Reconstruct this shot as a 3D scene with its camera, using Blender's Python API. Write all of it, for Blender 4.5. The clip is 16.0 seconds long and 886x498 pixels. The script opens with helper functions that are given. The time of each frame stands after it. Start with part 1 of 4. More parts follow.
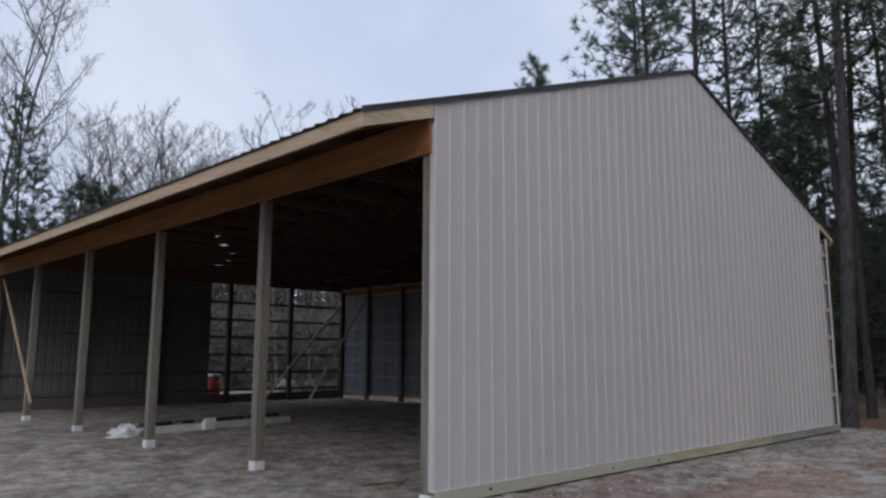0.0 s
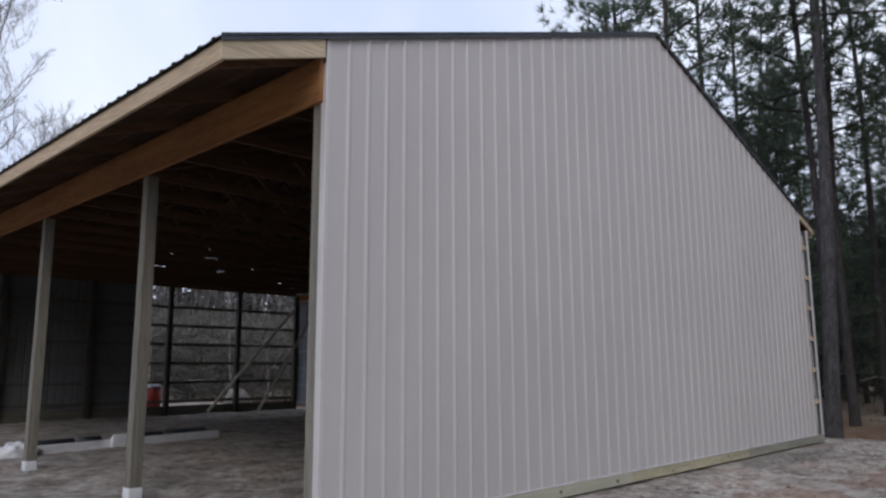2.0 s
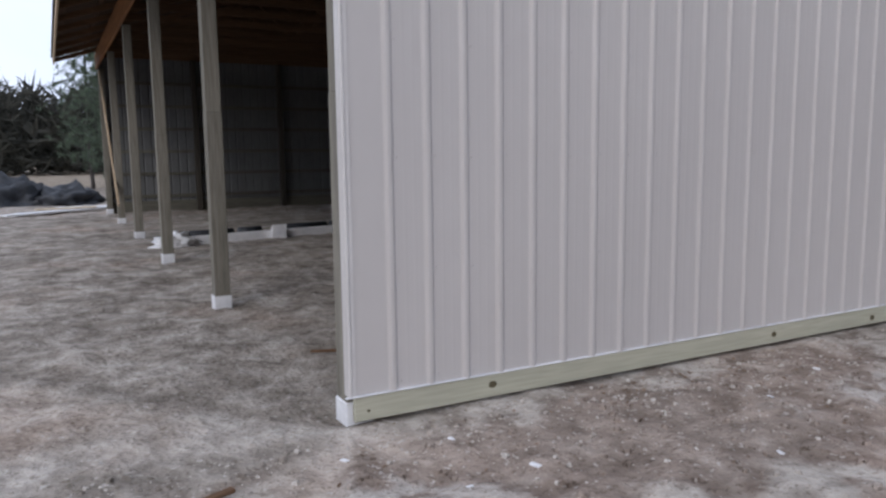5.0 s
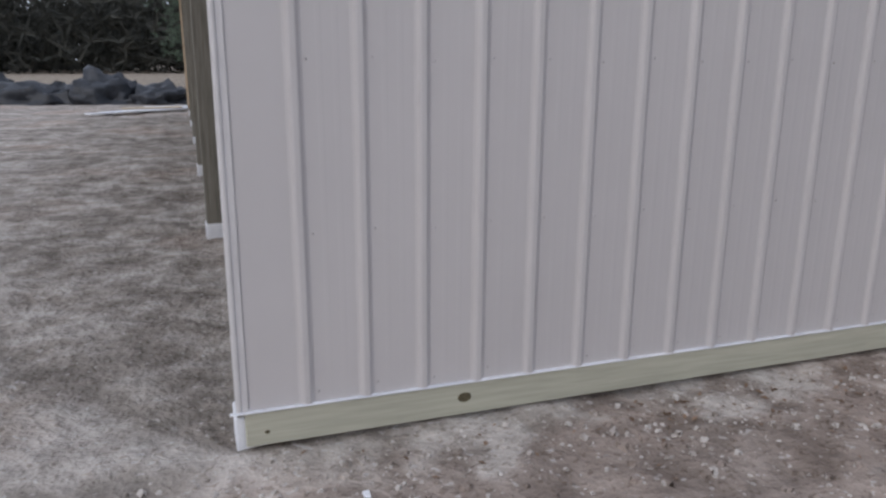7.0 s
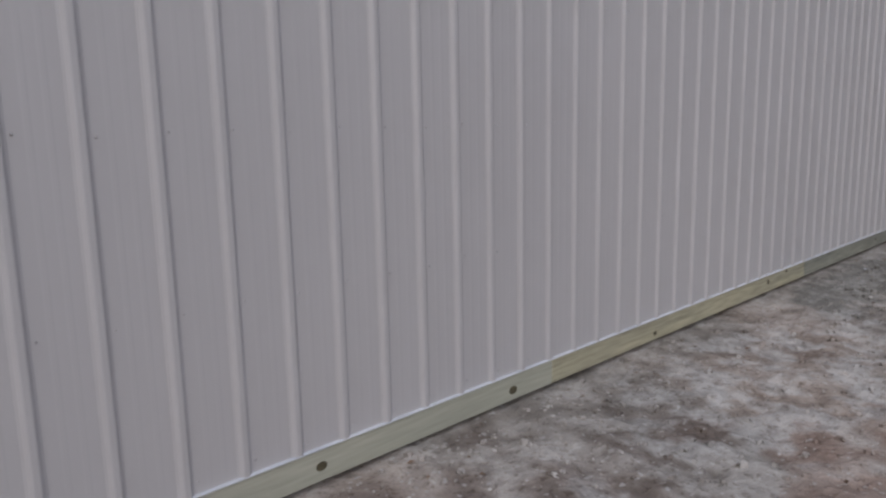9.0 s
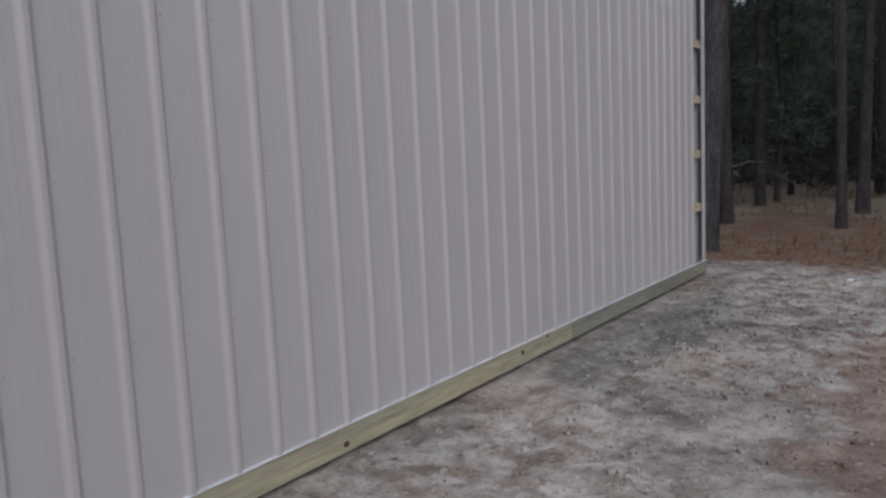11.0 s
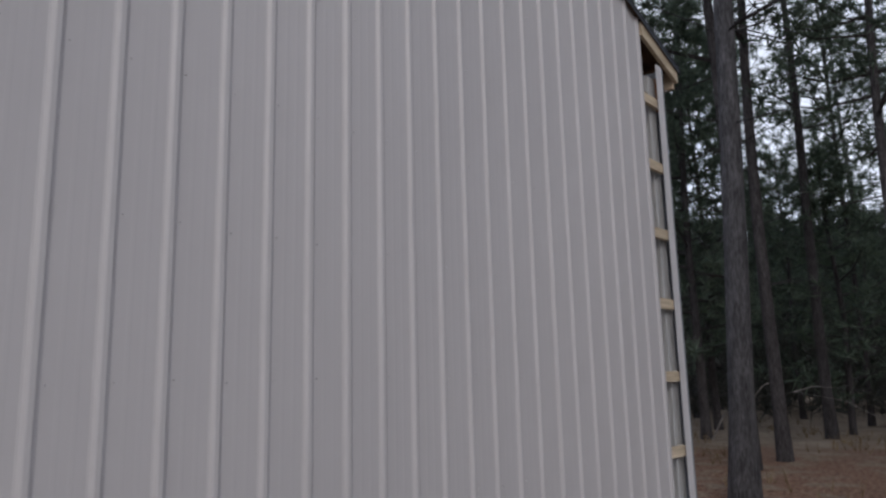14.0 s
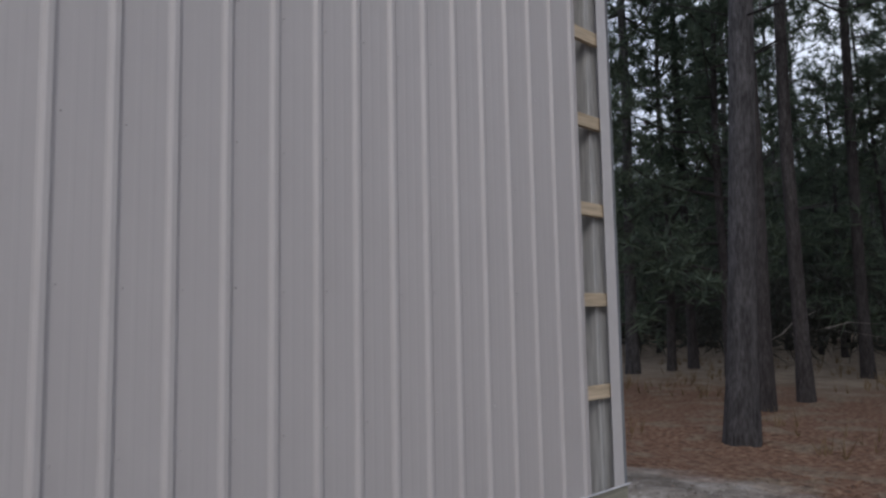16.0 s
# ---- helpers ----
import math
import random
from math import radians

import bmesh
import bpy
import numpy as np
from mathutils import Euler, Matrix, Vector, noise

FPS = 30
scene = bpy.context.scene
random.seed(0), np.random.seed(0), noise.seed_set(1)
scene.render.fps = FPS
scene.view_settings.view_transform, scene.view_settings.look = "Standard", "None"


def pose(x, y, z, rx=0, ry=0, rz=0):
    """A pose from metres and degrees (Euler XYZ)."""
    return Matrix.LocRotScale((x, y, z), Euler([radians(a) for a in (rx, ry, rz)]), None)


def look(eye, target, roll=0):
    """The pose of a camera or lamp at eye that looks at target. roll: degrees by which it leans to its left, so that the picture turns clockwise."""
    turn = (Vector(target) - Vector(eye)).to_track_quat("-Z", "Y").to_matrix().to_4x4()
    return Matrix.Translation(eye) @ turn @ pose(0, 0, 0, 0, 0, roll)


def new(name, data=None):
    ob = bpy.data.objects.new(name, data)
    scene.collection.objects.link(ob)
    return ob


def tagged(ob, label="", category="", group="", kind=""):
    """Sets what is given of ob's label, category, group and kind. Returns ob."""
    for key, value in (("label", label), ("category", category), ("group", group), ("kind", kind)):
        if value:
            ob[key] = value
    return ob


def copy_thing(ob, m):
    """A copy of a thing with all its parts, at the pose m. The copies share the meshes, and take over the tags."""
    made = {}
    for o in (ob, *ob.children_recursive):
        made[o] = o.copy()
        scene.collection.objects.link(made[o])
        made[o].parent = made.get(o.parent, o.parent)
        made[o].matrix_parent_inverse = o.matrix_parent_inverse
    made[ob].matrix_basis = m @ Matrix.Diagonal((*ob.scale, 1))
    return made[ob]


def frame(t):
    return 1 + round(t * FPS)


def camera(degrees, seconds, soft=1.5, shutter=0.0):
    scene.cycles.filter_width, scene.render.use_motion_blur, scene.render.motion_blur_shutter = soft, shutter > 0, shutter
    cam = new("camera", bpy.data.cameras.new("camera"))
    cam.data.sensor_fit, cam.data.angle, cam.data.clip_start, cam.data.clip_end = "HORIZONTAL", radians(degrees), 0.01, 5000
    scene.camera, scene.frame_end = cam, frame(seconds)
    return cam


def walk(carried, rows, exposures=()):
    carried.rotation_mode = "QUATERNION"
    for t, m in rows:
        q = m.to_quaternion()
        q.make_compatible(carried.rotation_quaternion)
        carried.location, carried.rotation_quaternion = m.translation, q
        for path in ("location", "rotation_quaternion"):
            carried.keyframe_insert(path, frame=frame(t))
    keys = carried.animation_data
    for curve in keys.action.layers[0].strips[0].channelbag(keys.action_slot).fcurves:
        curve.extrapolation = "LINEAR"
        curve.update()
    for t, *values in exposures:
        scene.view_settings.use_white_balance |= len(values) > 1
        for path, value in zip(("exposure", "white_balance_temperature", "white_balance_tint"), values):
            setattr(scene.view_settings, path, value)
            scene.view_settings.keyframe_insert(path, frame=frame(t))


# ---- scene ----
cam = camera(62.0, 16.0, soft=2.5)
PATH = [
    (0, (-5.453, -5.772, 1.526), (-4.076, -4.351, 1.819), 0.2),
    (0.5, (-5.009, -5.66, 1.564), (-3.572, -4.309, 1.897), 0.5),
    (1, (-4.605, -5.523, 1.556), (-3.184, -4.155, 1.887), 0.5),
    (1.5, (-4.208, -5.274, 1.537), (-2.822, -3.861, 1.823), 1.4),
    (2, (-3.727, -5.086, 1.452), (-2.316, -3.705, 1.77), -0.2),
    (2.5, (-3.285, -4.896, 1.45), (-1.931, -3.44, 1.664), -0.2),
    (3, (-2.767, -4.639, 1.482), (-1.396, -3.186, 1.561), -1.6),
    (3.5, (-2.326, -4.45, 1.448), (-0.935, -3.016, 1.543), -1.6),
    (4, (-1.939, -4.164, 1.443), (-0.702, -2.593, 1.394), 0.2),
    (4.5, (-1.617, -3.861, 1.426), (-0.548, -2.179, 1.263), -0.2),
    (7, (-0.1, -2.582, 1.407), (0.533, -0.751, 0.91), 0.3),
    (7.5, (0.327, -2.388, 1.411), (1.128, -0.616, 0.943), 0.6),
    (8, (0.790, -2.368, 1.357), (1.850, -0.721, 0.949), -1.5),
    (8.5, (1.239, -2.371, 1.416), (2.491, -0.860, 1.025), -2.8),
    (9, (1.751, -2.352, 1.425), (3.131, -0.944, 1.086), -1.2),
    (9.5, (2.201, -2.448, 1.383), (3.675, -1.116, 1.152), -3.2),
    (12, (4.254, -2.520, 1.418), (5.921, -1.433, 1.220), -1.5),
    (12.5, (4.737, -2.632, 1.417), (6.411, -1.543, 1.296), -2.4),
    (13, (5.129, -2.673, 1.487), (6.694, -1.429, 1.529), -2.0),
    (13.5, (5.516, -2.652, 1.427), (7.053, -1.390, 1.636), -0.8),
    (14, (5.925, -2.601, 1.380), (7.425, -1.327, 1.738), -1.4),
    (14.5, (6.349, -2.611, 1.347), (7.870, -1.355, 1.678), -2.7),
    (15, (6.845, -2.596, 1.325), (8.380, -1.353, 1.637), -3.1),
    (15.5, (7.264, -2.645, 1.313), (8.755, -1.339, 1.582), -0.7),
    (16, (7.675, -2.717, 1.265), (9.099, -1.326, 1.460), -1.1),
]
walk(cam, [(t, look(eye, target, roll)) for t, eye, target, roll in PATH],
     [(0, 0.0), (0.5, -0.15), (1, -0.16), (1.5, -0.03), (2, 0.3), (2.5, 0.58), (4, 0.64), (7, 0.52), (8, 0.42), (9, 0.34), (9.5, 0.45), (12, 0.2), (14, 0.24), (16, 0.2)])

# ---- light ----
world = bpy.data.worlds.new("overcast")
scene.world = world
world.use_nodes = True
wn, wl = world.node_tree.nodes, world.node_tree.links
wn.clear()
w_out, w_bg = wn.new("ShaderNodeOutputWorld"), wn.new("ShaderNodeBackground")
sky = wn.new("ShaderNodeTexSky")
sky.sky_type, sky.sun_disc = "NISHITA", False
sky.sun_elevation, sky.sun_rotation = radians(32), radians(228)
sky.air_density, sky.dust_density = 1.2, 3.0
w_scale = wn.new("ShaderNodeVectorMath")
w_scale.operation = "SCALE"
w_scale.inputs["Scale"].default_value = 0.10
wl.new(sky.outputs[0], w_scale.inputs[0])
w_co, w_no, w_ramp, w_mix = wn.new("ShaderNodeTexCoord"), wn.new("ShaderNodeTexNoise"), wn.new("ShaderNodeValToRGB"), wn.new("ShaderNodeMixRGB")
w_no.inputs["Scale"].default_value, w_no.inputs["Detail"].default_value, w_no.inputs["Distortion"].default_value = 2.2, 5, 0.6
w_ramp.color_ramp.elements[0].position, w_ramp.color_ramp.elements[0].color = 0.35, (0.60, 0.68, 0.90, 1)
w_ramp.color_ramp.elements[1].position, w_ramp.color_ramp.elements[1].color = 0.65, (0.80, 0.86, 1.0, 1)
w_mix.inputs[0].default_value = 0.88
wl.new(w_co.outputs["Generated"], w_no.inputs["Vector"])
wl.new(w_no.outputs["Fac"], w_ramp.inputs[0])
wl.new(w_scale.outputs[0], w_mix.inputs[1])
wl.new(w_ramp.outputs[0], w_mix.inputs[2])
wl.new(w_mix.outputs[0], w_bg.inputs["Color"])
w_bg.inputs["Strength"].default_value = 1.0
wl.new(w_bg.outputs[0], w_out.inputs[0])

sun_data = bpy.data.lights.new("sun", "SUN")
sun_data.energy, sun_data.angle, sun_data.color = 0.5, radians(25), (1.0, 0.95, 0.9)
sun = new("sun", sun_data)
sun.matrix_basis = look((-20, -18, 17), (0, 0, 0))


# ---- materials ----
def material(name, base, rough=0.7, metal=0.0, second=None, scale=6.0, stretch=(1, 1, 1), bump=0.2, fine=60.0, fine_amt=0.25, per=0.0, spec=0.4, bump_dist=0.01):
    """Base colour with a broad blotch, a fine grain, relief, and optional variation from piece to piece."""
    m = bpy.data.materials.new(name)
    m.use_nodes = True
    n, l = m.node_tree.nodes, m.node_tree.links
    bs = n["Principled BSDF"]
    co, mp = n.new("ShaderNodeTexCoord"), n.new("ShaderNodeMapping")
    mp.inputs["Scale"].default_value = stretch
    l.new(co.outputs["Object"], mp.inputs["Vector"])
    big, small = n.new("ShaderNodeTexNoise"), n.new("ShaderNodeTexNoise")
    big.inputs["Scale"].default_value, big.inputs["Detail"].default_value = scale, 6
    small.inputs["Scale"].default_value, small.inputs["Detail"].default_value = fine, 4
    l.new(mp.outputs[0], big.inputs["Vector"])
    l.new(mp.outputs[0], small.inputs["Vector"])
    ramp = n.new("ShaderNodeValToRGB")
    ramp.color_ramp.elements[0].position, ramp.color_ramp.elements[1].position = 0.36, 0.64
    ramp.color_ramp.elements[0].color = (*base, 1)
    ramp.color_ramp.elements[1].color = (*(second or [c * 0.8 for c in base]), 1)
    l.new(big.outputs["Fac"], ramp.inputs[0])
    rng = n.new("ShaderNodeMapRange")
    rng.inputs["To Min"].default_value, rng.inputs["To Max"].default_value = 1 - fine_amt, 1 + fine_amt
    rng.inputs["From Min"].default_value, rng.inputs["From Max"].default_value = 0.3, 0.7
    l.new(small.outputs["Fac"], rng.inputs["Value"])
    mul = n.new("ShaderNodeVectorMath")
    mul.operation = "SCALE"
    l.new(ramp.outputs[0], mul.inputs[0])
    last = rng.outputs[0]
    if per:
        ob, r2, m2 = n.new("ShaderNodeObjectInfo"), n.new("ShaderNodeMapRange"), n.new("ShaderNodeMath")
        r2.inputs["To Min"].default_value, r2.inputs["To Max"].default_value = 1 - per, 1 + per
        l.new(ob.outputs["Random"], r2.inputs["Value"])
        m2.operation = "MULTIPLY"
        l.new(last, m2.inputs[0])
        l.new(r2.outputs[0], m2.inputs[1])
        last = m2.outputs[0]
    l.new(last, mul.inputs["Scale"])
    l.new(mul.outputs[0], bs.inputs["Base Color"])
    bs.inputs["Roughness"].default_value, bs.inputs["Metallic"].default_value = rough, metal
    bs.inputs["Specular IOR Level"].default_value = spec
    if bump:
        add, bp = n.new("ShaderNodeMath"), n.new("ShaderNodeBump")
        add.operation = "ADD"
        l.new(big.outputs["Fac"], add.inputs[0])
        l.new(small.outputs["Fac"], add.inputs[1])
        bp.inputs["Strength"].default_value, bp.inputs["Distance"].default_value = bump, bump_dist
        l.new(add.outputs[0], bp.inputs["Height"])
        l.new(bp.outputs[0], bs.inputs["Normal"])
    return m


def wood(name, base, second, axis, per=0.12, rough=0.75):
    st = [9.0, 9.0, 9.0]
    st["xyz".index(axis)] = 0.6
    return material(name, base, rough, 0, second, 1.3, st, 0.25, 7.0, 0.22, per, 0.3, 0.003)


M_SHEET = material("stone_white_painted_steel", (0.505, 0.475, 0.464), 0.42, 0.0, (0.48, 0.452, 0.443), 0.7, (1, 1, 0.5), 0.03, 9.0, 0.012, 0.015, 0.45, 0.004)
# backer coats of the sheets, their greys lowered to include the barn's inner shade
M_BACK = material("shaded_grey_backer_coat", (0.14, 0.144, 0.148), 0.75, 0.0, (0.11, 0.113, 0.117), 0.9, (1, 1, 0.4), 0.05, 14.0, 0.08)
M_SIDE = material("shaded_pale_backer_coat", (0.27, 0.285, 0.31), 0.55, 0.0, (0.22, 0.235, 0.26), 0.9, (1, 1, 0.4), 0.05, 14.0, 0.06)
M_TRIM = material("white_trim_steel", (0.58, 0.555, 0.545), 0.4, 0.0, (0.54, 0.515, 0.505), 1.5, (1, 1, 1), 0.05, 20.0, 0.03, 0, 0.45, 0.003)
M_ROOF = material("dark_roof_steel", (0.045, 0.05, 0.06), 0.45, 0.3, (0.07, 0.075, 0.085), 1.0, (1, 1, 1), 0.05, 12.0, 0.1)
M_TREAT_X = material("treated_wood_x", (0.45, 0.435, 0.345), 0.75, 0, (0.395, 0.385, 0.305), 1.3, (0.6, 9, 9), 0.2, 7.0, 0.10, 0.08, 0.3, 0.003)
M_TREAT_G = wood("grey_treated_wood_x", (0.30, 0.29, 0.23), (0.23, 0.225, 0.185), "x")
# treated wood of the far gable's girts and skirt, darkened because seen against the light
M_TREAT_XD = wood("backlit_treated_wood_x", (0.13, 0.125, 0.10), (0.10, 0.095, 0.08), "x")
M_TREAT_X2 = wood("golden_treated_wood_x", (0.42, 0.38, 0.26), (0.34, 0.31, 0.22), "x")
M_TREAT_Z = wood("treated_wood_z", (0.205, 0.19, 0.16), (0.15, 0.14, 0.115), "z", 0.1)
M_POST_G = wood("grey_weathered_wood_z", (0.48, 0.475, 0.465), (0.40, 0.395, 0.385), "z", 0.05)
# far gable posts: near-black colour stands in for their backlit silhouettes
M_POST_D = wood("backlit_dark_wood_z", (0.075, 0.066, 0.055), (0.05, 0.045, 0.038), "z", 0.1)
M_BRACE = wood("pale_new_wood_x", (0.66, 0.62, 0.52), (0.56, 0.53, 0.44), "x")
M_GIRT = wood("pale_weathered_wood_y", (0.40, 0.41, 0.43), (0.32, 0.33, 0.35), "y")
M_LIGHT_X = wood("pale_pine_x", (0.53, 0.43, 0.31), (0.45, 0.36, 0.25), "x")
M_LIGHT_Y = wood("pale_pine_y", (0.52, 0.40, 0.28), (0.44, 0.33, 0.22), "y")
M_BROWN_Y = wood("amber_beam_y", (0.33, 0.15, 0.055), (0.24, 0.105, 0.04), "y")
# purlin, truss and deck browns darkened to paint in the shade under the roof
M_PURLIN = wood("darkened_brown_purlin_y", (0.095, 0.052, 0.03), (0.068, 0.037, 0.021), "y")
M_BROWN_X = wood("darkened_brown_pine_x", (0.14, 0.078, 0.044), (0.10, 0.055, 0.031), "x")
M_DECK = material("darkened_deck_board", (0.07, 0.04, 0.024), 0.85, 0, (0.05, 0.028, 0.017), 1.6, (1, 1, 1), 0.3, 40.0, 0.3, 0, 0.3, 0.004)
M_WHITE = material("white_plastic", (0.78, 0.78, 0.8), 0.5, 0, (0.62, 0.63, 0.66), 4.0, (1, 1, 1), 0.2, 40.0, 0.06, 0.04)
M_BLACK = material("black_plastic_sheet", (0.014, 0.016, 0.021), 0.55, 0, (0.026, 0.03, 0.038), 2.0, (1, 1, 1), 0.4, 10.0, 0.3, 0, 0.5, 0.03)
M_RED = material("red_plastic", (0.5, 0.055, 0.045), 0.45, 0, (0.3, 0.04, 0.03), 4.0, (1, 1, 1), 0.1, 30.0, 0.1)
M_KNOT = material("dark_knot", (0.06, 0.05, 0.028), 0.8, 0, (0.11, 0.09, 0.05), 60.0, (1, 1, 1), 0.3, 150.0, 0.3)
M_SCREW = material("screw_head", (0.46, 0.43, 0.42), 0.5, 0.0)
M_BARK = material("pine_bark", (0.10, 0.095, 0.098), 0.95, 0, (0.057, 0.054, 0.056), 4.0, (3, 3, 0.7), 0.9, 14.0, 0.4, 0.15, 0.15, 0.04)
# bark of the slimmer pines, its colour deepened for the canopy's shade
M_BARK_D = material("shaded_pine_bark", (0.078, 0.07, 0.07), 0.95, 0, (0.048, 0.043, 0.043), 4.0, (3, 3, 0.7), 0.9, 14.0, 0.4, 0.2, 0.15, 0.04)
M_TWIG = material("weathered_branch", (0.30, 0.27, 0.25), 0.9, 0, (0.2, 0.18, 0.165), 3.0, (1, 1, 1), 0.3, 12.0, 0.3)
M_BARE = material("bare_twig_bark", (0.20, 0.185, 0.182), 0.95, 0, (0.105, 0.095, 0.094), 2.0, (1, 1, 1), 0.0, 9.0, 0.2, 0.2, 0.15)
M_STONE = material("clod", (0.40, 0.36, 0.325), 0.95, 0, (0.27, 0.235, 0.205), 6.0, (1, 1, 1), 0.4, 50.0, 0.3, 0, 0.2)


def foliage(name, dark, light):
    m = bpy.data.materials.new(name)
    m.use_nodes = True
    n, l = m.node_tree.nodes, m.node_tree.links
    bs = n["Principled BSDF"]
    ge, ob, ramp, mul, r2 = (n.new(k) for k in ("ShaderNodeNewGeometry", "ShaderNodeObjectInfo", "ShaderNodeValToRGB", "ShaderNodeVectorMath", "ShaderNodeMapRange"))
    ramp.color_ramp.elements[0].color, ramp.color_ramp.elements[1].color = (*dark, 1), (*light, 1)
    l.new(ge.outputs["Random Per Island"], ramp.inputs[0])
    r2.inputs["To Min"].default_value, r2.inputs["To Max"].default_value = 0.7, 1.25
    l.new(ob.outputs["Random"], r2.inputs["Value"])
    mul.operation = "SCALE"
    l.new(ramp.outputs[0], mul.inputs[0])
    l.new(r2.outputs[0], mul.inputs["Scale"])
    l.new(mul.outputs[0], bs.inputs["Base Color"])
    bs.inputs["Roughness"].default_value, bs.inputs["Specular IOR Level"].default_value = 0.7, 0.2
    tr, mx = n.new("ShaderNodeBsdfTranslucent"), n.new("ShaderNodeMixShader")
    mx.inputs[0].default_value = 0.3
    l.new(mul.outputs[0], tr.inputs["Color"])
    l.new(bs.outputs[0], mx.inputs[1])
    l.new(tr.outputs[0], mx.inputs[2])
    l.new(mx.outputs[0], n["Material Output"].inputs["Surface"])
    return m


M_NEEDLE = foliage("pine_needles", (0.062, 0.085, 0.066), (0.13, 0.165, 0.115))
M_SHRUB = foliage("undergrowth_leaves", (0.045, 0.047, 0.04), (0.085, 0.083, 0.07))
M_GRASS = foliage("dry_grass", (0.16, 0.10, 0.055), (0.34, 0.25, 0.14))

M_BRUSH = foliage("winter_brush", (0.14, 0.135, 0.118), (0.30, 0.29, 0.26))
M_LEAF = foliage("dead_leaves", (0.12, 0.075, 0.05), (0.34, 0.23, 0.16))


def ground_material():
    """Grey sandy dirt on the building pad, red-brown pine straw beyond it, pale dry grass further off."""
    m = bpy.data.materials.new("sandy_dirt_and_pine_straw")
    m.use_nodes = True
    n, l = m.node_tree.nodes, m.node_tree.links
    bs = n["Principled BSDF"]
    co = n.new("ShaderNodeTexCoord")

    def tex(scale, detail=6, distort=0.0):
        t = n.new("ShaderNodeTexNoise")
        t.inputs["Scale"].default_value, t.inputs["Detail"].default_value, t.inputs["Distortion"].default_value = scale, detail, distort
        l.new(co.outputs["Object"], t.inputs["Vector"])
        return t.outputs["Fac"]

    def ramp(fac, stops):
        r = n.new("ShaderNodeValToRGB")
        while len(r.color_ramp.elements) < len(stops):
            r.color_ramp.elements.new(0.5)
        for e, (p, c) in zip(r.color_ramp.elements, stops):
            e.position, e.color = p, (*c, 1)
        l.new(fac, r.inputs[0])
        return r.outputs[0]

    def mix(fac, a, b, mode="MIX"):
        x = n.new("ShaderNodeMixRGB")
        x.blend_type = mode
        for i, v in ((0, fac), (1, a), (2, b)):
            if isinstance(v, (int, float)):
                x.inputs[i].default_value = v
            else:
                l.new(v, x.inputs[i])
        return x.outputs[0]

    def math_(op, a, b):
        x = n.new("ShaderNodeMath")
        x.operation = op
        for i, v in ((0, a), (1, b)):
            if isinstance(v, (int, float)):
                x.inputs[i].default_value = v
            else:
                l.new(v, x.inputs[i])
        return x.outputs[0]

    def rng(v, a, b):
        x = n.new("ShaderNodeMapRange")
        x.interpolation_type = "SMOOTHSTEP"
        x.inputs["From Min"].default_value, x.inputs["From Max"].default_value = a, b
        l.new(v, x.inputs["Value"])
        return x.outputs[0]

    sep = n.new("ShaderNodeSeparateXYZ")
    l.new(co.outputs["Object"], sep.inputs[0])
    broad, mid, lump, fine, grit = tex(0.5, 3), tex(1.5, 3), tex(4.2, 4), tex(12, 4), tex(70, 3)

    def patch(cx, cy, rx, ry):
        """1 inside a ragged-edged oval, 0 outside it."""
        dx, dy = math_("DIVIDE", math_("SUBTRACT", sep.outputs["X"], cx), rx), math_("DIVIDE", math_("SUBTRACT", sep.outputs["Y"], cy), ry)
        d = math_("SQRT", math_("ADD", math_("MULTIPLY", dx, dx), math_("MULTIPLY", dy, dy)), 0)
        rag = math_("ADD", math_("MULTIPLY", math_("SUBTRACT", mid, 0.5), 2.2), math_("MULTIPLY", math_("SUBTRACT", lump, 0.5), 1.2))
        return math_("SUBTRACT", 1.0, rng(math_("ADD", d, rag), 0.75, 1.2))

    sand = ramp(math_("ADD", math_("MULTIPLY", mid, 0.5), math_("MULTIPLY", lump, 0.5)), [(0.36, (0.20, 0.172, 0.148)), (0.48, (0.33, 0.292, 0.256)), (0.61, (0.52, 0.475, 0.432))])
    sand = mix(math_("MULTIPLY", rng(broad, 0.5, 0.66), 0.35), sand, ramp(fine, [(0.35, (0.33, 0.22, 0.165)), (0.65, (0.43, 0.32, 0.25))]))
    sand = mix(math_("MULTIPLY", math_("MAXIMUM", patch(3.7, -2.0, 2.5, 0.75), patch(8.6, -2.4, 2.4, 0.6)), 0.7), sand, ramp(lump, [(0.35, (0.28, 0.19, 0.15)), (0.65, (0.40, 0.29, 0.235))]))
    sand = mix(math_("MULTIPLY", patch(2.0, -0.8, 2.5, 0.8), 0.8), sand, ramp(lump, [(0.35, (0.19, 0.148, 0.124)), (0.65, (0.34, 0.275, 0.235))]))
    sand = mix(math_("MULTIPLY", patch(9.2, -0.5, 1.7, 0.4), 0.6), sand, ramp(lump, [(0.35, (0.19, 0.185, 0.165)), (0.65, (0.30, 0.292, 0.265))]))
    crust = math_("MULTIPLY", math_("MAXIMUM", math_("MAXIMUM", patch(10.9, -1.3, 2.6, 0.8), patch(5.9, -0.8, 1.7, 0.65)), math_("MAXIMUM", patch(3.4, -1.05, 1.1, 0.3), patch(-0.6, -1.1, 0.9, 0.5))), rng(lump, 0.42, 0.58))
    sand = mix(math_("MULTIPLY", crust, 0.6), sand, ramp(fine, [(0.3, (0.42, 0.395, 0.37)), (0.7, (0.6, 0.575, 0.545))]))
    sand = mix(0.6, sand, ramp(broad, [(0.36, (0.68, 0.67, 0.66)), (0.6, (1.02, 1.02, 1.02))]), "MULTIPLY")
